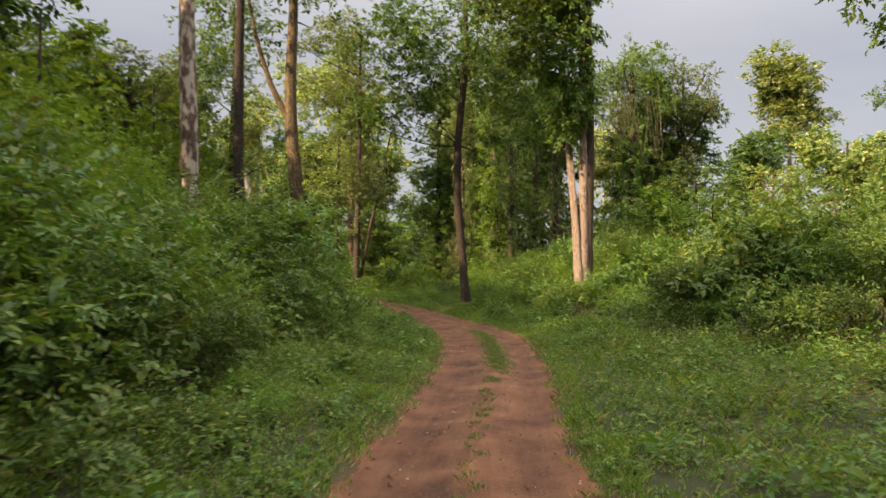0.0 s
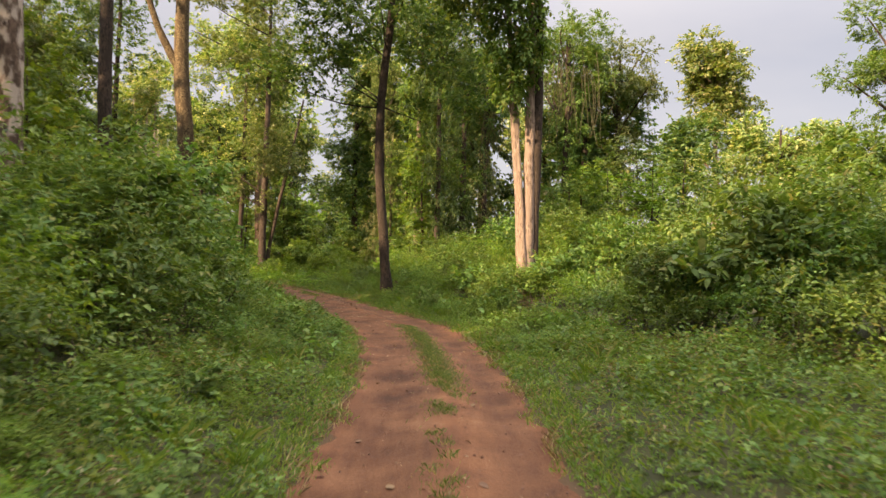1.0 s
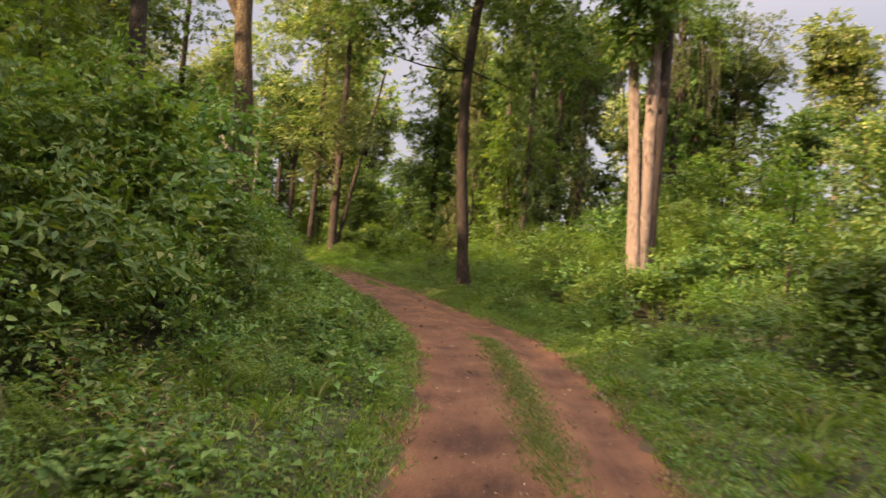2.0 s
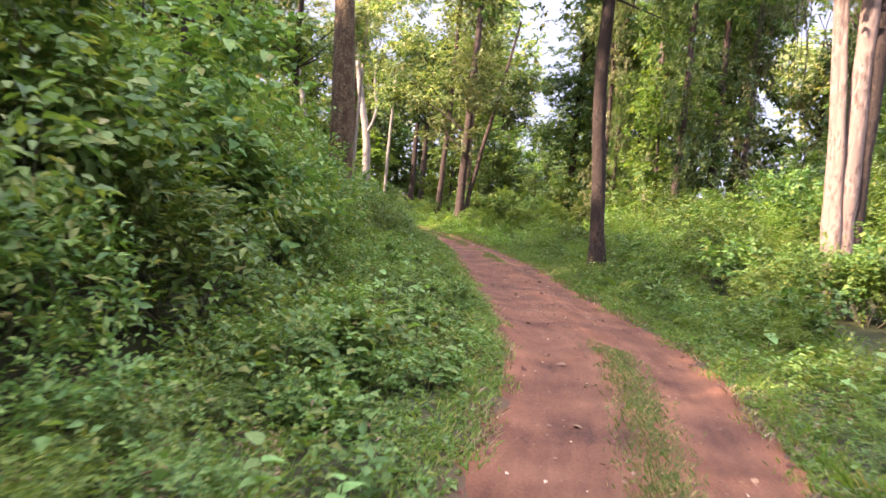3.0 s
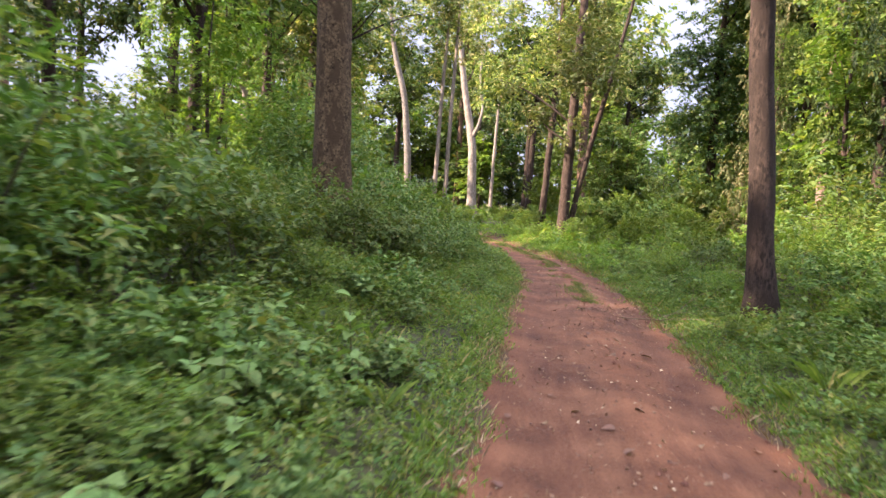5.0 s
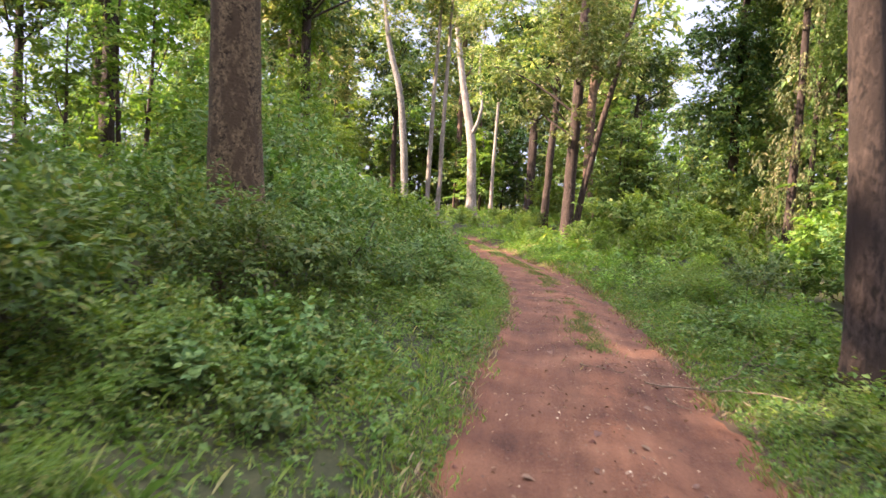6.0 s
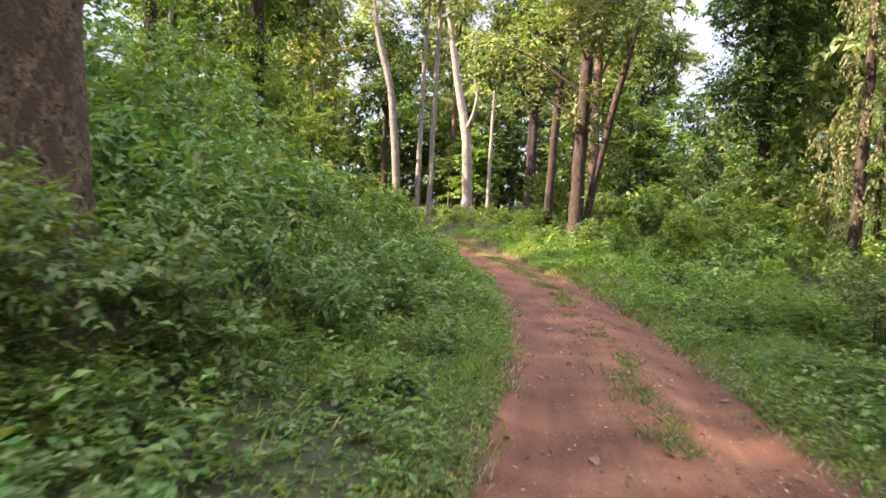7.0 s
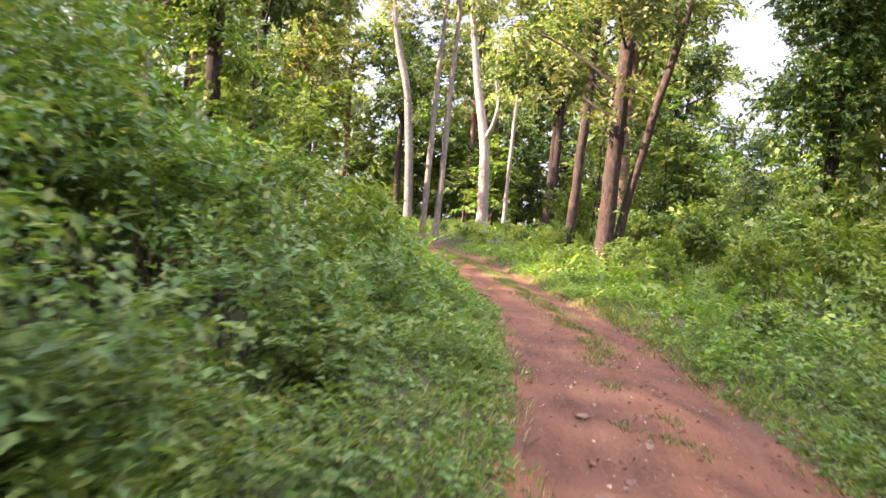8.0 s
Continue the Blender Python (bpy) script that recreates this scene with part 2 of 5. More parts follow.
EARTH = track_material()
LITTER = soil_material("leaf_litter_earth", [(0.36, (0.016, 0.018, 0.006)), (0.52, (0.032, 0.034, 0.010)), (0.70, (0.060, 0.052, 0.018))], 0.95)


def redden(m):
    """The bare strip beside the track is the track's own red earth."""
    n, l = m.node_tree.nodes, m.node_tree.links
    b = n["Principled BSDF"]
    brown = b.inputs["Base Color"].links[0].from_socket
    uv = n.new("ShaderNodeUVMap")
    uv.uv_map = "along"
    split = n.new("ShaderNodeSeparateXYZ")
    l.new(uv.outputs[0], split.inputs[0])
    far = n.new("ShaderNodeMath")
    far.operation = "ABSOLUTE"
    l.new(split.outputs["X"], far.inputs[0])
    fade = n.new("ShaderNodeMapRange")
    fade.inputs["From Min"].default_value, fade.inputs["From Max"].default_value = 0.95, 1.6
    l.new(far.outputs[0], fade.inputs[0])
    mix_ = n.new("ShaderNodeMix")
    mix_.data_type = "RGBA"
    mix_.inputs[6].default_value = (0.088, 0.046, 0.024, 1)
    l.new(fade.outputs[0], mix_.inputs[0])
    l.new(brown, mix_.inputs[7])
    l.new(mix_.outputs[2], b.inputs["Base Color"])


redden(LITTER)
CLOD = soil_material("clod", [(0.36, (0.058, 0.024, 0.014)), (0.52, (0.105, 0.045, 0.026)), (0.70, (0.16, 0.078, 0.045))], 0.95, 0.6)
STONE = soil_material("stone", [(0.36, (0.12, 0.065, 0.045)), (0.52, (0.17, 0.095, 0.068)), (0.70, (0.24, 0.165, 0.12))], 0.85, 0.6)
DEAD_LEAF = leaf_material("dead_leaf", (0.07, 0.035, 0.02), (0.13, 0.072, 0.04), (0.20, 0.125, 0.072), 0.1, 0.7, old=(0.40, 0.32, 0.21))


# ---------------- the lie of the land ----------------
# the track's middle: distance ahead, distance to the right
TRACK = ((-300, 0.2), (-40, 0.2), (0, 0.15), (8, 0.29), (11, 0.58), (13.3, 0.85), (17, 1.21), (20.5, 1.32), (23, 1.32), (25, 1.22), (27, 0.88), (29, 0.42),
         (31, -0.09), (33, -0.54), (35, -1.0), (37, -1.45), (39, -1.9), (41, -2.4), (43, -2.93), (45, -3.55), (47, -4.25), (50, -5.35), (52.4, -6.5),
         (55, -7.8), (58, -9.2), (61, -10.7), (66, -13.4), (72, -17.0), (80, -22.5), (92, -32), (120, -60), (800, -700))
_ty = np.array([p[0] for p in TRACK], float)
_tx = np.array([p[1] for p in TRACK], float)
_fine_y = np.arange(-300, 800, 0.5)
_fine_x = np.interp(_fine_y, _ty, _tx)
for _ in range(6):
    _fine_x[1:-1] = 0.25 * _fine_x[:-2] + 0.5 * _fine_x[1:-1] + 0.25 * _fine_x[2:]
_slope = np.gradient(_fine_x, _fine_y)


def track_x(y):
    return np.interp(y, _fine_y, _fine_x)


def off_track(x, y):
    """Metres from the track's middle; the right is positive."""
    return (x - track_x(y)) / np.sqrt(1 + np.interp(y, _fine_y, _slope) ** 2)


def place(s, y):
    """The point s metres to the right of the track's middle."""
    return track_x(y) + s * np.sqrt(1 + np.interp(y, _fine_y, _slope) ** 2)


def half_width(y):
    """From the track's middle to where the grass begins."""
    return np.interp(y, [0, 8, 11, 20, 23, 26, 29, 33, 37, 39, 41, 44, 50, 60, 90], [1.3, 1.3, 1.2, 1.26, 1.30, 1.38, 1.26, 1.21, 1.25, 1.19, 1.09, 1.04, 0.98, 0.9, 0.9])


def ripple(x, y, k, seed):
    a = np.sin(x * k + 1.7 * seed) * np.cos(y * k * 1.13 + 0.9 * seed)
    return a + 0.5 * np.sin(x * k * 2.3 + y * k * 1.9 + seed)


def ground_z(x, y):
    x, y = np.asarray(x, float), np.asarray(y, float)
    s = off_track(x, y)
    rise = np.clip(np.abs(s) - half_width(y), 0, None)
    z = 0.10 * np.clip(rise / 0.5, 0, 1) + 0.05 * np.clip(rise, 0, 8)
    z = z + np.clip(rise, 0, 1) * 0.05 * ripple(x, y, 0.9, 2)
    rut = np.exp(-((s + 0.68) / 0.34) ** 2) + np.exp(-((s - 0.82) / 0.26) ** 2)
    crest = np.exp(-((s - 0.14) / 0.25) ** 2)
    z = z - 0.05 * rut + 0.035 * crest
    near = np.clip(1.4 - np.abs(s), 0, 1)
    return z + near * (0.012 * ripple(x, y, 2.1, 1) + 0.007 * ripple(x, y, 6.3, 4))


# ---------------- mesh builders ----------------
def mesh_of(name, verts, faces, material, smooth=False):
    """A mesh from arrays: verts (n, 3), faces (m, 3 or 4)."""
    me = bpy.data.meshes.new(name)
    verts, faces = np.asarray(verts, np.float32), np.asarray(faces, np.int32)
    m, k = faces.shape
    me.vertices.add(len(verts))
    me.vertices.foreach_set("co", verts.ravel())
    me.loops.add(m * k)
    me.loops.foreach_set("vertex_index", faces.ravel())
    me.polygons.add(m)
    me.polygons.foreach_set("loop_start", np.arange(0, m * k, k, dtype=np.int32))
    if smooth:
        me.polygons.foreach_set("use_smooth", np.ones(m, bool))
    me.update(calc_edges=True)
    me.materials.append(material)
    return me


def unit(v):
    return v / np.maximum(np.linalg.norm(v, axis=-1, keepdims=True), 1e-6)


def leaf_arrays(base, way, up, length, width, droop=0.18):
    """Leaves folded along the midrib: two triangles each."""
    n = len(base)
    way = unit(way)
    side = unit(np.cross(way, up))
    nrm = np.cross(side, way)
    L, W = length[:, None], width[:, None]
    v = np.empty((n, 4, 3))
    v[:, 0] = base
    v[:, 1] = base + way * L * 0.42 + side * W * 0.5 + nrm * W * 0.16
    v[:, 2] = base + way * L - nrm * L * droop
    v[:, 3] = base + way * L * 0.42 - side * W * 0.5 + nrm * W * 0.16
    i = np.arange(n)[:, None] * 4
    f = np.concatenate([i + np.array([[0, 1, 2]]), i + np.array([[0, 2, 3]])])
    return v.reshape(-1, 3), f


def round_leaf_arrays(base, way, up, length, width, droop=0.18):
    """Fuller leaves, two four-sided halves each."""
    n = len(base)
    way = unit(way)
    side = unit(np.cross(way, up))
    nrm = np.cross(side, way)
    L, W = length[:, None], width[:, None]
    v = np.empty((n, 6, 3))
    v[:, 0] = base
    v[:, 3] = base + way * L - nrm * L * droop
    for k, sgn in ((1, 1), (5, -1)):
        v[:, k] = base + way * L * 0.22 + side * sgn * W * 0.46 + nrm * W * 0.13
    for k, sgn in ((2, 1), (4, -1)):
        v[:, k] = base + way * L * 0.60 + side * sgn * W * 0.40 + nrm * (W * 0.12 - L * droop * 0.35)
    i = np.arange(n)[:, None] * 6
    return v.reshape(-1, 3), np.concatenate([i + np.array([[0, 1, 2, 3]]), i + np.array([[0, 3, 4, 5]])])


def spray_leaves(rng, start, out, count, leaf, twig, ratio=0.5, droop=0.18, hang=0.0, shape=leaf_arrays):
    """Twigs that start at the given points and grow outward, with leaves on both sides."""
    n = len(start)
    d = unit(out * 0.9 + rng.normal(0, 0.45, (n, 3)) + np.array([0, 0, 0.30 - hang]))
    side = unit(np.cross(d, np.array([0, 0, 1.0])) + rng.normal(0, 0.25, (n, 3)))
    long = twig * rng.uniform(0.6, 1.3, n)
    k = np.arange(count)
    f = (k + rng.uniform(0.2, 0.8, (n, count))) / count
    sign = np.where(k % 2, 1.0, -1.0)[None, :, None]
    sag = np.array([0, 0, -1.0]) * (f ** 2)[..., None] * long[:, None, None] * (0.25 + hang)
    base = start[:, None] + d[:, None] * (f * long[:, None])[..., None] + sag
    way = d[:, None] * 0.55 + side[:, None] * sign * 0.85 + rng.normal(0, 0.28, (n, count, 3)) + np.array([0, 0, -0.18 - hang])
    up = np.array([0, 0, 1.0]) + 0.35 * out[:, None] + rng.normal(0, 0.35, (n, count, 3))
    length = leaf * rng.uniform(0.6, 1.3, (n, count)) * (0.75 + 0.4 * np.sin(f * 3.0))
    return shape(base.reshape(-1, 3), way.reshape(-1, 3), up.reshape(-1, 3), length.ravel(),
                       (length * ratio * rng.uniform(0.8, 1.2, (n, count))).ravel(), droop)


def lobe_points(rng, lobes, n, low=-0.6, shell=0.72, tuft=1, loose=0.2):
    """Points near the outside of lobes (x, y, z, rx, rz), with the way outward; gathered in tufts of so many."""
    lobes = np.asarray(lobes, float)
    m = max(1, n // tuft)
    area = lobes[:, 3] * (lobes[:, 3] + 2 * lobes[:, 4])
    pick = rng.choice(len(lobes), m, p=area / area.sum())
    d = unit(rng.normal(0, 1, (m, 3)))
    d[:, 2] = np.where(d[:, 2] < low, -d[:, 2], d[:, 2])
    r = rng.uniform(shell, 1.0, m) ** 0.7
    c = lobes[pick]
    p = c[:, :3] + d * r[:, None] * np.stack([c[:, 3], c[:, 3], c[:, 4]], 1)
    o = unit(d / np.stack([c[:, 3], c[:, 3], c[:, 4]], 1))
    if tuft == 1:
        return p, o
    p, o, size = np.repeat(p, tuft, 0), np.repeat(o, tuft, 0), np.repeat(loose * c[:, 3], tuft)[:, None]
    away = rng.normal(0, 1, p.shape) * np.array([1, 1, 0.55])
    return p + away * size, unit(0.7 * o + 0.45 * away)


def tube_arrays(points, radii, sides=8, rough=0.0, rng=None):
    points, radii = np.asarray(points, float), np.asarray(radii, float)
    way = unit(np.gradient(points, axis=0))
    a = unit(np.cross(way, np.array([0.3, 1.0, 0.12])))
    b = np.cross(way, a)
    th = np.linspace(0, 2 * np.pi, sides, endpoint=False)
    r = radii[:, None] * np.ones(sides)
    if rough and rng is not None:
        flute = 1 + rough * (np.sin(th * 3 + 1) * 0.6 + np.sin(th * 5) * 0.4)
        r = r * flute[None] * (1 + rough * 0.5 * rng.normal(0, 1, r.shape))
    v = points[:, None] + r[..., None] * (a[:, None] * np.cos(th)[None, :, None] + b[:, None] * np.sin(th)[None, :, None])
    n = len(points)
    i, j = np.meshgrid(np.arange(n - 1), np.arange(sides), indexing="ij")
    q = np.stack([i * sides + j, i * sides + (j + 1) % sides, (i + 1) * sides + (j + 1) % sides, (i + 1) * sides + j], -1).reshape(-1, 4)
    return v.reshape(-1, 3), q


def join(pieces):
    vs, fs, k = [], [], 0
    for v, f in pieces:
        vs.append(v)
        fs.append(f + k)
        k += len(v)
    return np.concatenate(vs), np.concatenate(fs)


def part(name, mesh, parent, label=""):
    ob = new(name, mesh)
    ob.parent = parent
    return tagged(ob, label)


def curve_path(a, b, bend, n, rng, wobble=0.0):
    """Points from a to b, bowed by the vector bend, a little crooked."""
    a, b, bend = np.asarray(a, float), np.asarray(b, float), np.asarray(bend, float)
    f = np.linspace(0, 1, n)[:, None]
    p = a + (b - a) * f + bend * np.sin(np.pi * f)
    if wobble:
        w = rng.normal(0, wobble, (n, 3)) * np.array([1, 1, 0.2])
        w[0] = 0
        p = p + np.cumsum(w, 0) * 0.5
    return p


# ---------------- ground and track ----------------
def sheet(name, s_cols, y_rows, material, widen):
    """A sheet along the track; widen adds the track's half width to the columns on either side."""
    S, Y = np.meshgrid(s_cols, y_rows)
    edge = half_width(Y) + 0.07 * np.sin(Y * 2.3 + 2 * np.sign(S)) + 0.06 * np.sin(Y * 5.1 + np.sign(S)) + 0.04 * np.sin(Y * 11.7 + 3 * np.sign(S))
    S = S + np.sign(S) * edge if widen else S * edge
    X = place(S, Y)
    Z = ground_z(X, Y)
    v = np.stack([X, Y, Z], -1).reshape(-1, 3)
    r, c = S.shape
    i, j = np.meshgrid(np.arange(r - 1), np.arange(c - 1), indexing="ij")
    f = np.stack([i * c + j, i * c + j + 1, (i + 1) * c + j + 1, (i + 1) * c + j], -1)
    if widen:
        f = np.delete(f, c // 2 - 1, axis=1)
    me = mesh_of(name, v, f.reshape(-1, 4), material, True)
    # metres across and along, for the ruts
    flat = np.stack([S, Y], -1).reshape(-1, 2)[f.reshape(-1)]
    me.uv_layers.new(name="along").data.foreach_set("uv", flat.astype(np.float32).ravel())
    return new(name, me)


rows_fine = np.concatenate([np.arange(-300, -10, 20), np.arange(-10, 66, 0.2), np.arange(66, 110, 4), np.arange(110, 800, 60)])
half = np.concatenate([np.arange(0, 3.6, 0.24), np.arange(3.6, 14, 1.3), [16, 20, 28, 40, 60, 90, 140, 220, 400, 800]])
tagged(sheet("road", np.arange(-16, 17) / 16, rows_fine, EARTH, False),
       "red earth forest track with two worn wheel ruts", "dirt road", kind="structure")
ground = tagged(sheet("ground", np.concatenate([-half[1:][::-1], [-1e-6, 1e-6], half[1:]]), rows_fine, LITTER, True),
                "forest floor of brown soil and leaf litter", "ground", kind="structure")
# ---------------- bushes ----------------
def bush(name, seed, radius, height, leaves, leaf, material, ratio=0.5, twig=0.45, droop=0.18, label="", category="bush", n=9, shoots=14, stems=7, shape=leaf_arrays):
    rng = np.random.default_rng(seed)
    root = new(name)
    tagged(root, label, category, "roadside bushes")
    lobes = []
    for k in range(n):
        a = rng.uniform(0, 2 * np.pi)
        r = radius * rng.uniform(0.15, 0.68)
        z = height * rng.uniform(0.27, 0.80)
        q = radius * rng.uniform(0.26, 0.46)
        lobes.append((r * math.cos(a), r * math.sin(a), z, q, min(q * 0.9, height - z)))
    lobes.append((0, 0, height * 0.68, radius * 0.36, height * 0.30))
    p, o = lobe_points(rng, lobes, leaves // 8, -0.55, 0.45, 5, 0.24)
    keep = p[:, 2] > 0.06
    pieces = [spray_leaves(rng, p[keep], o[keep], 8, leaf, twig, ratio, droop, 0.0, shape)]
    p, o = lobe_points(rng, lobes, shoots, low=0.0, shell=0.95)
    pieces.append(spray_leaves(rng, p, o + np.array([0, 0, 1.0]), 12, leaf * 0.85, twig * 2.0, ratio, droop, 0.0, shape))
    for k in range(stems):
        c = lobes[k % len(lobes)]
        tip = np.array(c[:3]) + rng.normal(0, 0.15 * radius, 3) + np.array([0, 0, c[4] * 0.6])
        pts = curve_path((rng.normal(0, 0.12), rng.normal(0, 0.12), -0.1), tip, rng.normal(0, 0.15, 3), 5, rng)
        part("stem", mesh_of("stem", *tube_arrays(pts, np.linspace(0.011 * height ** 0.7 + 0.006, 0.005, 5), 4), STEM, True), root)
    part("foliage", mesh_of("foliage", *join(pieces), material), root)
    return root


LOW_BUSHES = [
    bush("low_bush", 11, 0.85, 1.15, 1250, 0.092, LEAF_BUSH, label="low dark green shrub with oval leaves at the verge", stems=4),
    bush("low_bush", 12, 0.85, 1.10, 850, 0.135, LEAF_BROAD, 0.74, 0.35, label="low green shrub with broad pale leaves at the verge", stems=4, shape=round_leaf_arrays),
    bush("low_bush", 13, 0.85, 1.2, 1200, 0.090, LEAF_YELLOW, 0.40, 0.5, label="low yellow-green feathery shrub at the verge", stems=4),
]
MID_BUSHES = [
    bush("bush", 14, 1.35, 2.0, 2800, 0.118, LEAF_BUSH, label="dense dark green shrub with oval leaves beside the track"),
    bush("bush", 15, 1.35, 2.1, 2700, 0.130, LEAF_BUSH, 0.42, 0.55, label="leafy green shrub with drooping shoots beside the track"),
    bush("bush", 16, 1.3, 1.9, 2200, 0.135, LEAF_BROAD, 0.62, 0.4, label="green shrub with broad pale leaves beside the track", shape=round_leaf_arrays),
    bush("bush", 17, 1.3, 2.2, 2700, 0.110, LEAF_YELLOW, 0.36, 0.55, label="light yellow-green feathery shrub beside the track"),
]
TALL_BUSHES = [
    bush("tall_bush", 18, 2.0, 3.7, 4400, 0.145, LEAF_BUSH, 0.5, 0.5, label="tall dense thicket of dark oval leaves", n=16, shoots=30, stems=9),
    bush("tall_bush", 20, 1.7, 3.9, 4200, 0.125, LEAF_YELLOW, 0.36, 0.6, label="tall light green thicket of fine feathery leaves", n=16, shoots=44, stems=8),
    bush("tall_bush", 19, 1.9, 3.9, 4400, 0.145, LEAF_BROAD, 0.45, 0.6, label="tall arching green thicket with drooping shoots", n=16, shoots=40, stems=9),
]
CLIMBER_BUSHES = [
    bush("climber_thicket", 27, 1.6, 3.9, 3900, 0.125, LEAF_BROAD, 0.80, 0.6, 0.3, "tall thicket overgrown by a climber with big heart-shaped leaves", n=14, shoots=26, stems=8, shape=round_leaf_arrays),
    bush("climber_thicket", 28, 1.3, 2.3, 2300, 0.120, LEAF_BROAD, 0.80, 0.5, 0.3, "thicket overgrown by a climber with heart-shaped leaves", n=11, shoots=16, stems=6, shape=round_leaf_arrays),
]
SHOOTS = [bush("tall_shoot", 29, 0.35, 2.4, 560, 0.10, LEAF_YELLOW, 0.34, 0.5, 0.2, "tall feathery yellow-green shoot above the bushes", n=7, shoots=16, stems=3)]
FAR_BUSHES = [
    bush("bush", 24, 1.35, 2.0, 1300, 0.20, LEAF_BUSH, label="dark green shrub beyond the bend of the track", stems=4),
    bush("bush", 25, 1.35, 2.0, 1200, 0.21, LEAF_YELLOW, 0.42, 0.6, label="sunlit yellow-green shrub beyond the bend", stems=4),
    bush("bush", 26, 1.35, 2.0, 1200, 0.22, LEAF_BROAD, 0.55, 0.5, label="mid-green broad-leaved shrub beyond the bend", stems=4),
]
used = set()


def plant(kind, x, y, size, tall=1.0, turn=0.0, sink=0.05):
    """One more of a kind, standing on the ground at (x, y)."""
    m = Matrix.Translation((x, y, float(ground_z(x, y)) - sink)) @ pose(0, 0, 0, 0, 0, turn) @ Matrix.Diagonal((size, size, size * tall, 1))
    if kind not in used:
        used.add(kind)
        kind.matrix_basis = m
        return kind
    return copy_thing(kind, m @ Matrix.Diagonal((*(1 / c for c in kind.scale), 1)))


rng = np.random.default_rng(5)


def front(y, table):
    return float(np.interp(y, [a for a, _ in table], [b for _, b in table]))


LEFT_FRONT = ((-10, 3.3), (6, 3.3), (10, 3.9), (14, 4.4), (18, 3.9), (22, 3.6), (25, 3.9), (29, 4.2), (32, 5.0), (36, 4.8), (39, 3.8), (43, 3.0), (50, 2.6), (60, 2.6), (80, 2.8))
RIGHT_FRONT = ((-10, 10.5), (10, 10.0), (14, 8.6), (17, 6.3), (19, 4.6), (21, 3.9), (23, 3.5), (26, 3.2), (34, 3.2), (45, 3.0), (60, 3.0), (80, 3.0))
LEFT_TALL = ((-10, 1.0), (16, 1.0), (22, 1.0), (27, 0.9), (30, 0.72), (33, 0.6), (37, 0.65), (40, 0.9), (46, 0.9), (50, 0.6), (100, 0.7))
KEEP_CLEAR = [(-7.1, 38.4, 0.9), (1.2, 37.8, 1.2), (5.8, 31.2, 0.9), (-34.3, 105.4, 3.2), (-32.6, 101.0, 2.4), (-25.2, 101.0, 2.6)]


def open_strip(x, y):
    """The low ground along the track's turn, in front of the pale trunks."""
    return 60 < y < 103 and -2 - 0.52 * (y - 36) < x < -2 - 0.25 * (y - 36)


def sky_gap(x, y):
    """No tall trees here: the sky shows down to the low growth."""
    return y > 66 and abs(x + 2.0 + 0.012 * (y - 40)) < 2.9


def deep(x, y):
    """Deep in the wood, where no glimpse between the trees reaches."""
    return (x > 26 and y > 44) or (x < -44 and y < 112) or x < -62 or (4 < x < 26 and y > 63) or y > 126 or (x < -36 and 80 < y < 96)


def clear(x, y, r):
    return all(math.hypot(x - a, y - b) > c + 0.4 * r for a, b, c in KEEP_CLEAR)


def choose(kinds, weights):
    return kinds[rng.choice(len(kinds), p=np.array(weights) / sum(weights))]


# heights: of the first row at the verge, the second and the third
for side, table, tops in ((-1, LEFT_FRONT, (1.15, 2.1, 3.6, 4.0)), (1, RIGHT_FRONT, (0.95, 1.6, 2.3, 3.0))):
    y = 5.5
    while y < 96:
        f = front(y, table)
        for k, step in enumerate((0.2, 1.5, 3.4, 6.2)):
            if rng.uniform() < (0.18, 0.08, 0.06, 0.1)[k]:
                continue
            yy = y + rng.uniform(-0.8, 0.8)
            s = f + step + rng.uniform(-0.6, 0.6) + 0.5 * math.sin(yy * 0.9 + side)
            x = float(place(side * s, yy))
            h = tops[k] * rng.uniform(0.7, 1.25)
            h *= front(yy, LEFT_TALL) if side < 0 else (1.35 if yy < 19 else 0.95 if yy < 22 or yy > 34 else 0.72) * (1.0 if yy < 44 else 0.78)
            if open_strip(x, yy):
                h = min(h, 0.9)
            if not clear(x, yy, 0.5 * h) or (k == 3 and (side < 0 or yy < 6)) or (side < 0 and yy > 56) or (side > 0 and yy < (31 if k == 3 else 13)):
                continue
            if yy > 47:
                kind, base = choose(FAR_BUSHES, (0.3, 0.4, 0.3)), 2.0
            elif h < 1.4:
                kind, base = choose(LOW_BUSHES, (0.4, 0.3, 0.3)), 1.15
            elif h < 2.8:
                kind, base = choose(MID_BUSHES, (0.35, 0.3, 0.2, 0.15) if side < 0 else (0.4, 0.3, 0.25, 0.05) if yy < 26 else (0.25, 0.25, 0.25, 0.25)), 2.0
            else:
                kind, base = choose(TALL_BUSHES, (0.45, 0.1, 0.45)), 3.7
            plant(kind, x, yy, h / base, rng.uniform(0.9, 1.1), rng.uniform(0, 360))
        y += 1.7 if y < 40 else 2.4 if y < 60 else 3.4
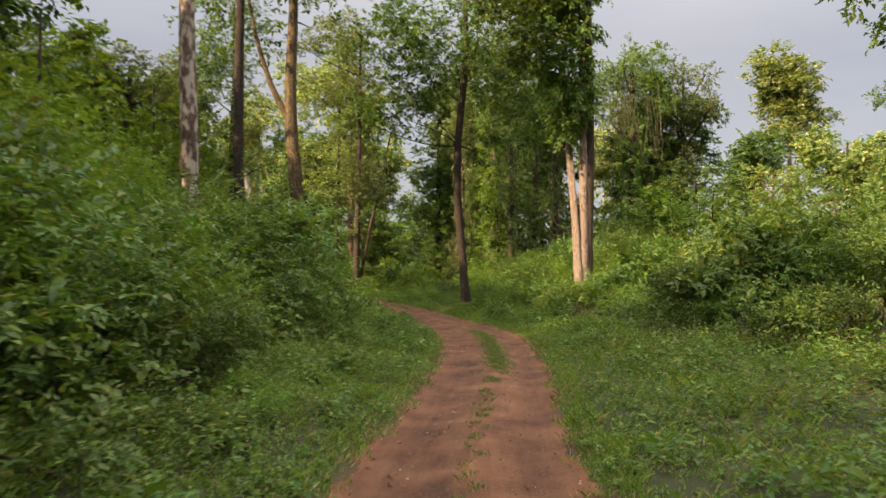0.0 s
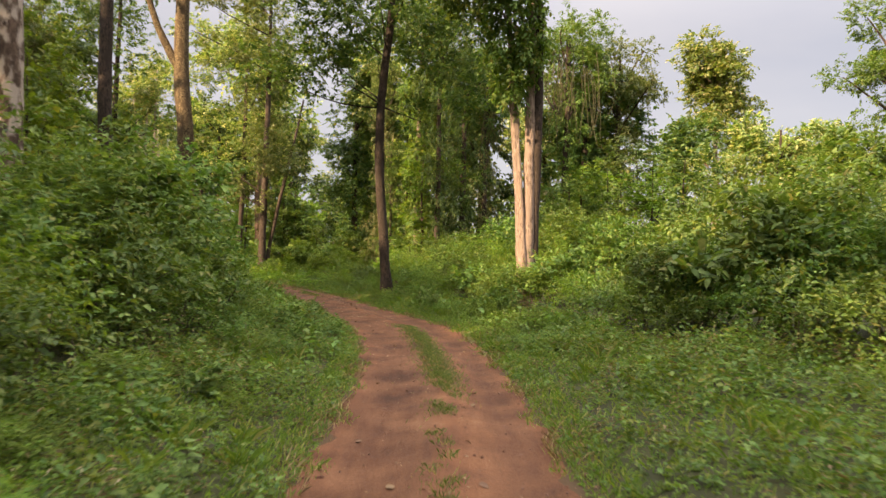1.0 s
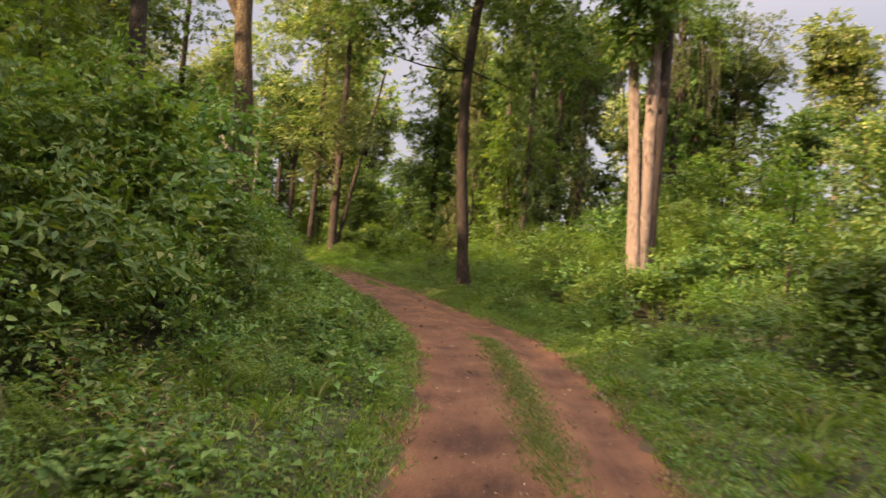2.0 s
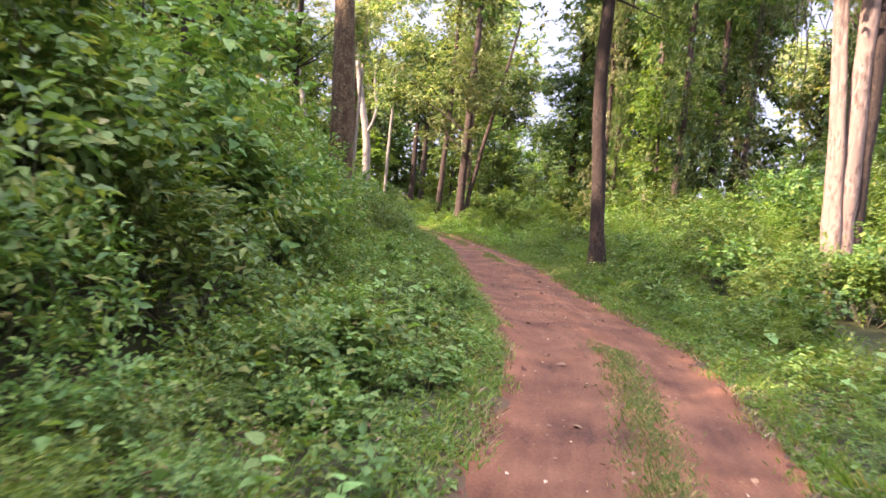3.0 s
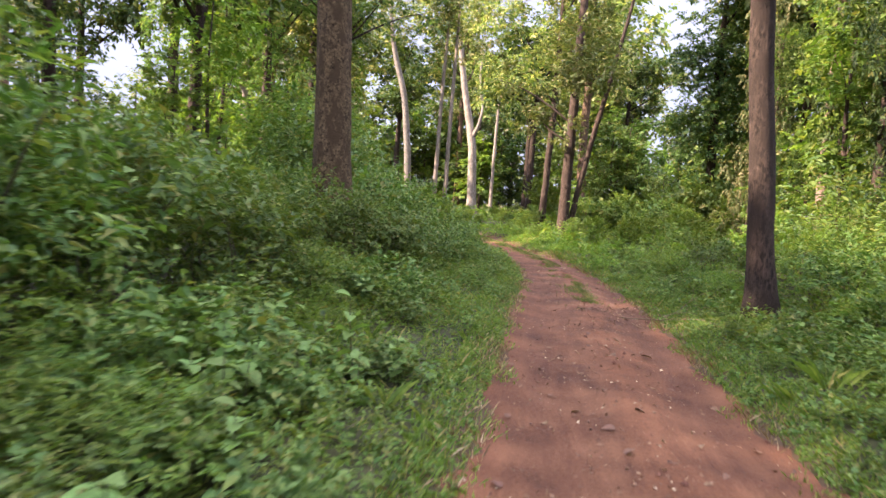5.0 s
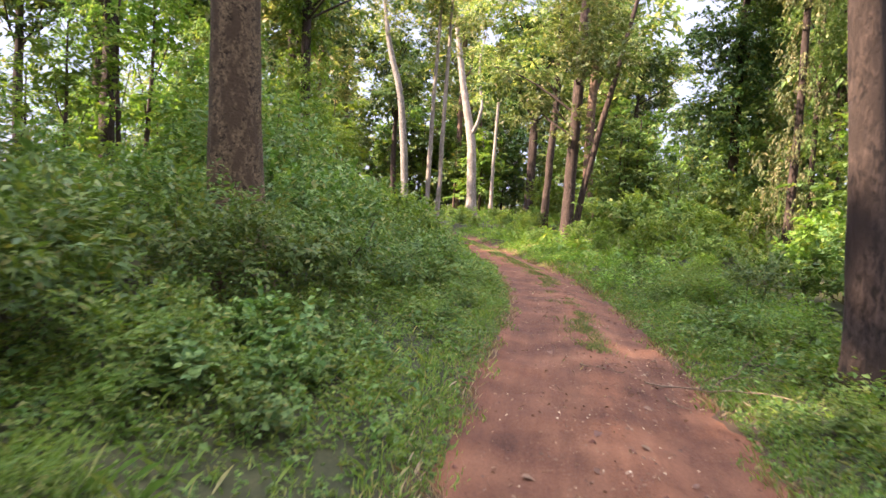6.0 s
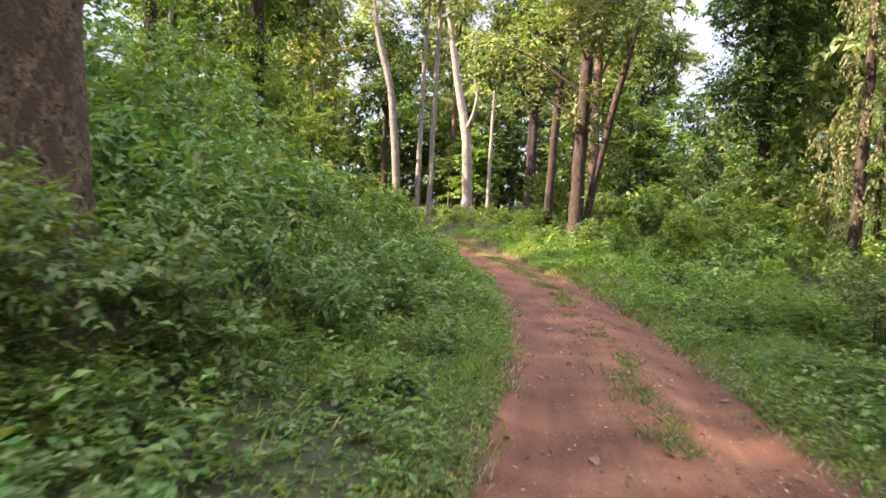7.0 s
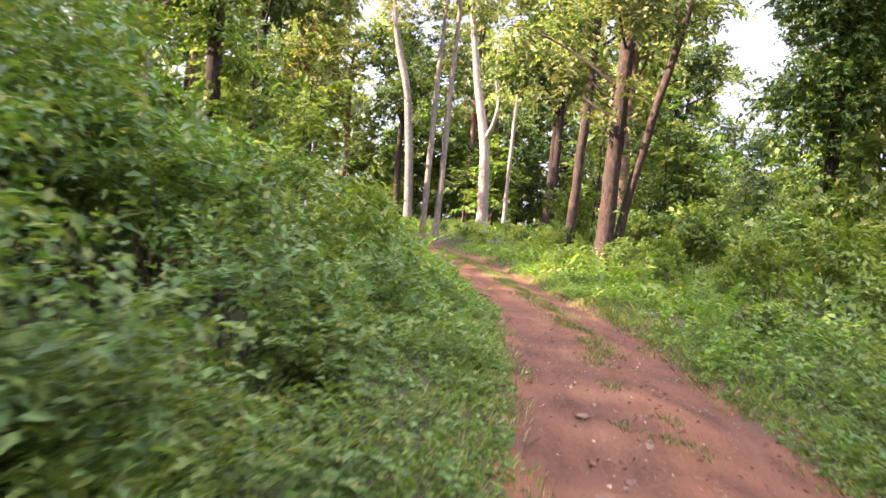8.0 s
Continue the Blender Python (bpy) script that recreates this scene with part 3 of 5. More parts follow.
# knee-high leafy cover between the track and the bushes
wood_rng, rng = rng, np.random.default_rng(8)
for side, y0, y1, n, low, high, weights in ((-1, 21, 36, 52, 0.34, 0.68, (0.25, 0.55, 0.2)), (-1, 36, 52, 22, 0.3, 0.6, (0.4, 0.25, 0.35)), (-1, 9, 21, 36, 0.26, 0.58, (0.45, 0.15, 0.4)),
                                            (1, 20, 30, 20, 0.28, 0.55, (0.45, 0.25, 0.3)), (1, 10, 20, 9, 0.25, 0.42, (0.4, 0.3, 0.3)), (1, 30, 52, 26, 0.3, 0.6, (0.35, 0.25, 0.4))):
    for _ in range(n):
        y = rng.uniform(y0, y1)
        inner = half_width(y) + 0.55
        f = front(y, LEFT_FRONT if side < 0 else RIGHT_FRONT)
        s = inner + (f - inner) * rng.uniform(0, 1) ** 0.8
        size = rng.uniform(low, high) * min(1.0, 0.6 + 0.35 * (s - inner))
        x = float(place(side * s, y))
        if clear(x, y, 0.4):
            plant(choose(LOW_BUSHES, weights), x, y, size, rng.uniform(0.7, 1.0), rng.uniform(0, 360))
rng = wood_rng
# overgrown thickets on the left, and tall shoots beyond the pale twin trunk
for x, y, k, size in ((-4.4, 20.6, 0, 1.0), (-4.0, 23.8, 0, 1.05), (-4.9, 25.2, 1, 1.1), (-4.6, 16.6, 1, 0.9), (6.2, 21.2, 1, 0.8), (7.6, 22.0, 1, 1.05), (9.2, 21.0, 1, 1.3)):
    plant(CLIMBER_BUSHES[k], x, y, size, 1.0, 53 * y)
for x, y, size in ((7.4, 33.2, 1.1), (8.0, 32.6, 1.35), (8.9, 32.4, 1.0), (8.5, 34.0, 1.2), (10.9, 31.5, 1.5), (11.6, 31.2, 1.3), (9.6, 33.4, 0.9), (6.9, 34.4, 0.9)):
    plant(SHOOTS[0], x, y, size, 1.0, 97 * x)
for x, y, k, size in ((5.0, 29.9, 0, 0.75), (5.9, 29.7, 2, 0.8), (6.7, 30.2, 3, 0.8), (4.6, 30.9, 1, 0.6)):
    plant(MID_BUSHES[k], x, y, size, 0.9, 31 * x)
for x, y, h in ((-5.7, 10.6, 4.3), (-6.3, 12.4, 4.6), (-6.0, 14.3, 4.2), (-7.4, 13.6, 4.8), (-7.6, 16.4, 4.2)):
    plant(TALL_BUSHES[1], x, y, h / 3.9, 1.0, 83 * y)
for x, y, h, k in ((-4.4, 26.8, 2.1, 0), (-4.9, 28.4, 2.3, 1), (-5.1, 30.2, 2.1, 0), (-5.0, 32.0, 1.8, 1), (-5.7, 33.6, 1.6, 0)):
    plant(MID_BUSHES[k], x, y, h / 2.0, 1.0, 57 * y)
for x, y, h in ((9.9, 21.8, 3.9), (11.3, 20.4, 4.2), (8.4, 23.6, 3.2)):
    plant(TALL_BUSHES[0], x, y, h / 3.7, 1.0, 29 * y)
for x, y, h in ((-4.5, 6.0, 3.3), (-4.4, 8.2, 3.0), (-5.4, 7.2, 3.9), (-4.7, 10.3, 2.9)):
    plant(TALL_BUSHES[0], x, y, h / 3.7, 1.0, 41 * y)
for x, y, k, size in ((2.7, 37.2, 2, 0.6), (3.3, 38.6, 0, 0.7), (2.5, 36.2, 1, 0.5), (3.7, 36.9, 2, 0.75), (2.1, 39.5, 2, 0.55), (4.3, 38.0, 0, 0.9)):
    plant(LOW_BUSHES[k], x, y, size, 0.9, 67 * x)
for x, y, h in ((-8.7, 41.7, 3.0), (-10.7, 43.0, 4.3), (-9.7, 41.2, 3.5)):
    plant(TALL_BUSHES[0], x, y, h / 3.7, 1.0, 37 * y)
# the same thicket goes on behind the start
for k in range(14):
    side, y = (-1) ** k, 4.5 - 1.2 * k
    for step in (1.4,):
        x = float(place(side * (4.4 + step + 0.5 * math.sin(3.1 * k)), y))
        plant(LOW_BUSHES[(k // 2 + int(step)) % 3], x, y, 1.0 + 0.3 * step, 0.95, 71 * k)
# behind the verge bushes, where the wood's floor would show
for x, y, h, k in ((-10.6, 46.4, 1.9, 1), (-11.8, 47.6, 2.2, 0), (-13.2, 48.4, 2.0, 2), (-14.8, 49.2, 2.4, 0), (-9.2, 45.4, 1.8, 3), (-12.4, 45.2, 2.3, 1), (-16.4, 50.4, 2.4, 2), (-10.2, 43.4, 2.2, 0)):
    plant(MID_BUSHES[k], x, y, h / 2.0, 1.0, 50 * x)
# in front of the stout tree's foot
for x, y, h, k in ((-5.7, 36.5, 1.5, 0), (-6.5, 37.2, 1.7, 1), (-5.2, 37.6, 1.2, 2), (-7.9, 37.2, 1.9, 0), (-6.2, 39.4, 1.7, 1), (-7.6, 40.2, 2.2, 0)):
    plant(MID_BUSHES[k], x, y, h / 2.0, 1.0, 60 * k + 40 * y)


# ---------------- trees ----------------
def tree(name, stems, bark, crown=None, limbs=(), vines=None, label="", category="tree", group="", seed=0, at=None, roots=True, sides=14):
    """stems: lists of (x, y, z, radius) from the ground up, relative to the foot. crown, vines: (lobes, leaves, leaf size, material)."""
    rng = np.random.default_rng(seed + 100)
    root = new(name)
    tagged(root, label, category, group)
    for st in stems:
        own = bark
        if not isinstance(st[0], tuple):
            own, st = st[0], st[1:]
        st = np.asarray(st, float)
        rows = 26 if sides > 6 else 12
        zz = np.linspace(0, 1, rows)
        t0 = np.linspace(0, 1, len(st))
        p = np.stack([np.interp(zz, t0, st[:, k]) for k in range(4)], 1)
        for _ in range(3):
            p[1:-1] = 0.25 * p[:-2] + 0.5 * p[1:-1] + 0.25 * p[2:]
        p[1:, :2] += np.cumsum(rng.normal(0, 0.012, (rows - 1, 2)), 0)
        flare = 1 + (0.5 * np.exp(-np.clip(p[:, 2], 0, None) / 0.5) if roots else 0)
        part("trunk", mesh_of("trunk", *tube_arrays(p[:, :3], p[:, 3] * flare, sides, 0.05, rng), own, True), root)
    for a, b, r in limbs:
        pts = curve_path(a, b, rng.normal(0, 0.06, 3) * np.linalg.norm(np.subtract(b, a)), 9, rng, 0.03)
        part("limb", mesh_of("limb", *tube_arrays(pts, np.linspace(r, r * 0.35, 9), max(4, sides // 2), 0.04, rng), bark, True), root)
    for what, spec in (("crown", crown), ("vines", vines)):
        if spec:
            lobes, leaves, leaf, mat, *more = spec
            p, o = lobe_points(rng, lobes, leaves // 9, -0.9, 0.45, 6, 0.2)
            keep = p[:, 2] > 0.1
            v, f = spray_leaves(rng, p[keep], o[keep], 9, leaf, leaf * 2.8, 0.58, 0.2, more[0] if more else 0.0)
            part(what, mesh_of(what, v, f, mat), root)
    if at:
        root.location = (at[0], at[1], float(ground_z(at[0], at[1])) - 0.08)
    return root


def blob(rng, x, y, z, spread, tall, n, r0, r1):
    """n lobes scattered round a middle."""
    out = []
    for _ in range(n):
        a, q = rng.uniform(0, 2 * np.pi), spread * math.sqrt(rng.uniform(0, 1))
        r = rng.uniform(r0, r1)
        out.append((x + q * math.cos(a), y + q * math.sin(a), z + rng.uniform(-tall, tall), r, r * 0.75))
    return out


def limbs_to(lobes, foot, r, low):
    """A limb from the trunk to each of some lobes."""
    return [((foot[0], foot[1], max(low, l[2] - 2.2)), (l[0], l[1], l[2]), r) for l in lobes]


R = np.random.default_rng(77)

# the dark slim tree where the track bends
lob = (blob(R, -0.3, 0, 14.5, 4.4, 2.6, 11, 1.2, 2.1) + blob(R, -3.6, 0.3, 10.6, 2.2, 1.8, 7, 0.9, 1.5) + blob(R, 2.8, 0.8, 10.4, 2.0, 2.0, 6, 1.0, 1.6)
       + blob(R, -3.9, 0.6, 12.4, 1.7, 2.8, 9, 0.9, 1.5) + blob(R, 2.4, 1.0, 12.6, 1.6, 2.8, 5, 0.8, 1.3)
       + [(-1.7, 0.6, 8.2, 1.0, 0.8), (1.4, 0.8, 7.6, 0.9, 0.8), (-4.6, 0.4, 8.0, 1.0, 0.8)])
tree("slim_tree", [[(0.1, 0, 0, 0.23), (-0.15, 0, 2.5, 0.20), (-0.4, 0, 6, 0.19), (-0.3, 0, 9, 0.18), (0.1, 0, 12, 0.16), (0.0, 0, 17, 0.09)]], BARK_DARK,
     (lob, 23000, 0.19, LEAF_TREE), limbs_to(lob[:5] + lob[11:16:2] + lob[-2:-1], (-0.2, 0, 0), 0.04, 8.0),
     label="slim dark-barked tree at the bend of the track", seed=1, at=(1.21, 37.8))

# the pale twin trunk with leafy climbers
lob = blob(R, -1.7, 1.5, 13.4, 2.2, 2.8, 13, 0.9, 1.4)
vin = ([(-0.75, -0.25, 7.6, 0.42, 0.7), (-0.35, -0.35, 8.3, 0.5, 0.8), (-0.95, -0.2, 8.9, 0.6, 0.9), (-0.1, -0.3, 9.3, 0.5, 0.9), (-0.7, -0.35, 10.2, 0.8, 1.0), (-1.4, 0, 10.4, 0.7, 0.9), (-0.1, -0.2, 11.3, 0.7, 1.1)]
       + [(-1.2, -0.3, 12.0, 0.9, 1.0), (-0.4, -0.2, 13.2, 0.9, 1.1)])
tree("twin_trunk_tree", [[(0.05, 0, 0, 0.25), (0.08, 0, 2.5, 0.21), (0.08, 0, 5, 0.185), (0.05, 0, 8.5, 0.16), (0.0, 0.1, 12, 0.11)],
                         # shade on the trunk's right side and top, put in as a dark stem
                         [BARK_DARK, (0.30, 0.06, 0.5, 0.15), (0.30, 0.08, 4, 0.15), (0.28, 0.05, 7.5, 0.20), (0.22, 0.1, 12, 0.19), (0.1, 0.1, 17, 0.1)],
                         [(0.0, 0.05, 0, 0.20), (-0.12, 0.05, 2.0, 0.17), (-0.36, 0.05, 4.5, 0.125), (-0.64, 0.05, 7.5, 0.11), (-0.8, 0.1, 11, 0.08)],
                         [(-0.02, -0.12, 0, 0.12), (-0.08, -0.14, 2.0, 0.11), (-0.20, -0.16, 4.2, 0.08), (-0.36, -0.12, 7.0, 0.06)]],
     BARK_PALE, (lob, 9500, 0.23, LEAF_TREE), limbs_to(lob[:8], (0.1, 0, 0), 0.07, 9), (vin, 8000, 0.19, LEAF_BUSH, 0.3),
     label="pale pinkish-barked tree of twin trunks hung with climbers", seed=2, at=(5.77, 31.2))

# the stout brown tree that the track passes
lob = blob(R, -0.5, 1, 17.5, 4.5, 2.5, 10, 1.4, 2.4) + [(2.2, 0, 13.4, 1.5, 1.1), (-3.8, 0.5, 15, 1.6, 1.2)]
tree("stout_tree", [[(0.06, 0, 0, 0.46), (0.02, 0, 1.5, 0.40), (-0.02, 0, 3.2, 0.36), (-0.24, 0, 7, 0.33), (-0.66, 0.6, 10, 0.30), (-0.6, 0.9, 14, 0.26), (-0.5, 1, 18, 0.16)]],
     BARK_STOUT, (lob, 5000, 0.25, LEAF_TREE), [((-0.52, 0.45, 9.1), (-3.0, 0.8, 16.4), 0.19)] + limbs_to(lob[:5], (-0.5, 0.9, 0), 0.09, 12.5),
     label="stout brown rough-barked forked tree beside the track", seed=3, at=(-7.03, 38.3), sides=28)

# left of the track: a patchy pale trunk and a grey one behind the bushes
lob = blob(R, -1.6, 0.5, 17.8, 2.0, 1.4, 7, 0.8, 1.2)
tree("patchy_tree", [[(0.2, 0, 0, 0.27), (0.1, 0, 4, 0.24), (-0.1, 0, 8, 0.22), (-0.2, 0, 18, 0.12)]], BARK_PATCHY, (lob, 4500, 0.22, LEAF_TREE),
     limbs_to(lob[:6], (-0.2, 0, 0), 0.06, 13), label="tree with pale flaking patchy bark behind the bushes", seed=4, at=(-7.0, 21.1))
lob = blob(R, -0.8, 0, 16.5, 2.6, 1.8, 8, 0.9, 1.4)
tree("grey_tree", [[(0, 0, 0, 0.24), (0.05, 0, 5, 0.21), (0.05, 0, 9, 0.19), (0.1, 0, 18, 0.1)]], BARK_DARK, (lob, 5500, 0.24, LEAF_TREE),
     limbs_to(lob[:6], (0.05, 0, 0), 0.06, 10), label="straight grey-brown tree behind the bushes", seed=5, at=(-7.95, 29.9))

# the group where the track turns away
lob = (blob(R, -2.2, 0, 17.5, 3.4, 5.2, 21, 1.0, 1.7) + blob(R, -1.4, 0, 9.5, 3.6, 2.0, 9, 1.0, 1.6) + blob(R, -0.4, 0, 6.2, 2.2, 0.9, 5, 0.7, 1.1))
tree("pair_tree", [[(-0.05, 0, 0, 0.28), (-0.05, 0, 3, 0.255), (0.05, 0, 7, 0.23), (0.12, 0, 13, 0.18), (0.2, 0, 22, 0.08)],
                   [(0.15, 0.2, 0, 0.15), (0.55, 0.2, 2.6, 0.14), (1.15, 0.2, 5.5, 0.13), (2.05, 0.2, 9.5, 0.1), (2.7, 0.2, 13, 0.06)]],
     BARK_UMBER, (lob, 30000, 0.18, LEAF_OLIVE), limbs_to(lob[:28:3] + lob[-5:-2], (0.1, 0, 0), 0.06, 4.8), label="dark brown tree with a thin leaning second trunk", seed=6, at=(-6.93, 62.6))
lob = blob(R, -0.8, 0, 15.5, 3.8, 6.2, 20, 1.2, 2.0)
tree("straight_tree", [[(-0.05, 0, 0, 0.22), (0.05, 0, 3, 0.20), (0.2, 0, 7, 0.19), (0.25, 0, 12, 0.16), (0.3, 0, 21, 0.08)]], BARK_UMBER,
     (lob, 20000, 0.22, LEAF_FLUSH), limbs_to(lob[:6], (0.6, 0, 0), 0.07, 7), label="straight brown tree at the turn of the track", seed=7, at=(-9.74, 70.2))

# a tall dark tree behind the verge, whose low boughs hang over the young growth
own = np.random.default_rng(78)
lob = blob(own, 0, 0, 16.5, 3.6, 4.0, 12, 1.2, 2.0) + blob(own, 0.6, 0, 9.4, 3.6, 0.9, 9, 0.7, 1.2)
tree("overhanging_tree", [[(0, 0, 0, 0.19), (0.1, 0, 4, 0.17), (-0.1, 0, 9, 0.15), (0.1, 0, 15, 0.11), (0, 0, 20, 0.06)]], BARK_DARK,
     (lob, 15000, 0.19, LEAF_TREE), limbs_to(lob[:6:2] + lob[12:], (0, 0, 0), 0.05, 7.5),
     ([(0.3 * math.sin(2.1 * z), 0.3 * math.cos(1.7 * z), z, 0.55 + 0.25 * math.sin(3.3 * z), 0.75) for z in np.arange(2.2, 9.5, 0.8)], 6000, 0.14, LEAF_YELLOW, 0.3),
     label="tall tree with low spreading boughs and leafy climbers round its trunk", seed=18, at=(-14.3, 52.0))

# pale trunks beyond the turn
lob = blob(R, 0, 0, 22, 5, 2.5, 9, 1.4, 2.4)
tree("white_tree", [[(0.3, 0, 0, 0.50), (0.1, 0, 4, 0.46), (-0.2, 0, 8, 0.42), (-1.3, 0, 12.5, 0.34), (-2.3, 0, 18, 0.26), (-3.2, 0, 24, 0.14)]], BARK_WHITE,
     (lob, 5000, 0.30, LEAF_FLUSH), [((-0.2, 0, 8.0), (0.7, 0, 12.5), 0.24), ((0.65, 0, 12.0), (0.9, 0, 18), 0.16)],
     label="tall smooth white-barked forked tree", seed=8, at=(-24.67, 101))
lob = blob(R, -1, 0, 22, 4, 2, 7, 1.4, 2.2)
tree("white_tree", [[(0.8, 0, 0, 0.42), (0.4, 0, 6, 0.40), (-0.5, 0, 13, 0.36), (-2.2, 0, 18, 0.3), (-3.2, 0, 24, 0.16)]], BARK_GREY,
     (lob, 4000, 0.30, LEAF_FLUSH), label="tall pale grey-barked leaning tree", seed=9, at=(-34.3, 105.4))
for k, (x, y, h) in enumerate(((-19.24, 76.2, 17), (-18.6, 76.6, 18), (-20.5, 95, 15))):
    lob = blob(R, 0, 0, h - 2, 2.2, 2, 6, 1.0, 1.6)
    tree("thin_tree", [[(0, 0, 0, 0.17), (0.05, 0, 5, 0.15), (0.15, 0, 11, 0.12), (0.3, 0, h, 0.06)]], bark_material("bark_thin", (0.16, 0.13, 0.10), (0.34, 0.28, 0.22)),
         (lob, 2500, 0.24, LEAF_FLUSH), label="thin straight grey sapling tree", group="thin grey trees", seed=20 + k, at=(x, y))


# trees buried in climbers
def vine_tree(seed, height, width, leaves, leaf, material, label, drape_material=None):
    rng = np.random.default_rng(seed)
    lobes = blob(rng, 0, 0, height - width * 0.42, width * 0.46, width * 0.30, 17, width * 0.10, width * 0.19)
    drape = []
    for _ in range(17):
        a, q = rng.uniform(0, 2 * np.pi), width * rng.uniform(0.05, 0.40)
        z = rng.uniform(height * 0.12, height * 0.72)
        drape.append((q * math.cos(a), q * math.sin(a), z, width * rng.uniform(0.07, 0.13), height * rng.uniform(0.05, 0.13)))
    for z in np.arange(0.1, 0.75, 0.09):
        drape.append((rng.normal(0, 0.2), rng.normal(0, 0.2), height * z, width * rng.uniform(0.09, 0.14), height * 0.07))
    return tree("vine_tree", [[(0, 0, 0, 0.26), (0.2, 0, height * 0.3, 0.22), (0.1, 0, height * 0.6, 0.18), (0.2, 0, height * 0.92, 0.08)]], BARK_UMBER,
                (lobes, leaves, leaf, material), limbs_to(lobes[:8], (0.1, 0, 0), 0.08, height * 0.4), (drape, int(leaves * 0.7), leaf, drape_material or material, 0.35),
                label=label, category="tree", group="climber-hung trees", seed=seed)


VINE_KINDS = [vine_tree(31, 14, 7, 5000, 0.38, LEAF_TREE, "tree smothered in hanging dark green climbers"),
              vine_tree(32, 14, 6, 5000, 0.38, LEAF_BROAD, "tree wrapped in bright green climbers"),
              vine_tree(33, 14, 7, 5000, 0.38, LEAF_FLUSH, "tree with yellowing sunlit leaves and climbers")]


NEAR_VINE_KINDS = [vine_tree(34, 14, 6.5, 16000, 0.13, LEAF_TREE, "tree smothered in dark green climbers to the ground"),
                   vine_tree(35, 14, 5.5, 15000, 0.125, LEAF_BROAD, "tree wrapped in a bright green column of climbers"),
                   vine_tree(36, 14, 6.0, 15000, 0.14, LEAF_OLIVE, "tall tree with yellowing flower-tipped crown and climbers"),
                   vine_tree(37, 14, 5.0, 11000, 0.13, LEAF_OLIVE, "tree hung with curtains of dry tan climbers", DRY_VINE)]


def forest_tree(seed, height, width, leaves, leaf, material, bark, label):
    rng = np.random.default_rng(seed)
    lobes = blob(rng, 0, 0, height * 0.74, width * 0.40, height * 0.2, 19, width * 0.10, width * 0.19)
    return tree("forest_tree", [[(0, 0, 0, 0.28), (0.2, 0.1, height * 0.3, 0.23), (0.1, 0, height * 0.6, 0.17), (0.2, 0, height * 0.92, 0.07)]], bark,
                (lobes, leaves, leaf, material), limbs_to(lobes[:9], (0.1, 0, 0), 0.09, height * 0.36), label=label, group="forest trees", seed=seed, sides=9)


FOREST_KINDS = [forest_tree(41, 16, 8, 5000, 0.36, LEAF_TREE, BARK_DARK, "tall forest tree with dark green crown"),
                forest_tree(42, 16, 8, 5000, 0.36, LEAF_FLUSH, BARK_BROWN, "tall forest tree with yellow-green sunlit crown"),
                forest_tree(43, 16, 7, 5000, 0.36, LEAF_BROAD, BARK_WHITE, "tall pale-barked forest tree with green crown")]


def stand(kinds, k, x, y, height, base, turn, wide=1.0):
    return plant(kinds[k], x, y, height / base * wide, 1 / wide, turn, 0.1)



def young_tree(seed, leaves, leaf, material, bark, label):
    rng = np.random.default_rng(seed)
    lobes = []
    for z in np.linspace(1.4, 7.2, 15):
        a, q = rng.uniform(0, 2 * np.pi), rng.uniform(0.2, 1.7) * (1.1 - z / 11)
        r = rng.uniform(0.7, 1.25)
        lobes.append((q * math.cos(a), q * math.sin(a), z, r, r * 0.8))
    return tree("young_tree", [[(0, 0, 0, 0.09), (0.1, 0.05, 2.5, 0.08), (-0.1, 0, 5, 0.05), (0.05, 0, 7.6, 0.02)]], bark, (lobes, leaves, leaf, material),
                limbs_to(lobes[3:15:3], (0, 0, 0), 0.03, 1.0), label=label, category="tree", group="young trees", seed=seed, sides=6)


YOUNG_KINDS = [young_tree(51, 2700, 0.21, LEAF_TREE, BARK_DARK, "young bushy tree with dark green leaves to the ground"),
               young_tree(52, 2700, 0.20, LEAF_YELLOW, BARK_UMBER, "young bushy tree with light yellow-green leaves"),
               young_tree(53, 2700, 0.22, LEAF_BROAD, BARK_UMBER, "young bushy tree hung with green climbers")]
FAR_YOUNG_KINDS = [young_tree(54, 1050, 0.47, LEAF_TREE, BARK_DARK, "bushy dark green tree deep in the wood"),
                   young_tree(55, 1050, 0.45, LEAF_YELLOW, BARK_UMBER, "bushy yellow-green tree deep in the wood"),
                   young_tree(56, 1050, 0.47, LEAF_BROAD, BARK_UMBER, "bushy mid-green tree deep in the wood")]


def understory(kinds, x0, x1, y0, y1, n, low, high, weights):
    for _ in range(n):
        for _try in range(20):
            x, y = rng.uniform(x0, x1), rng.uniform(y0, y1)
            if abs(off_track(x, y)) > 6.0 and clear(x, y, 3.5) and not open_strip(x, y):
                break
        else:
            continue
        h = rng.uniform(low, high)
        if sky_gap(x, y):
            h = min(h, 4.5)
        k = rng.choice(3, p=weights)
        if deep(x, y):
            continue
        plant(kinds[k], x, y, h / 8.0 * rng.uniform(1.0, 1.35), 0.85, rng.uniform(0, 360))


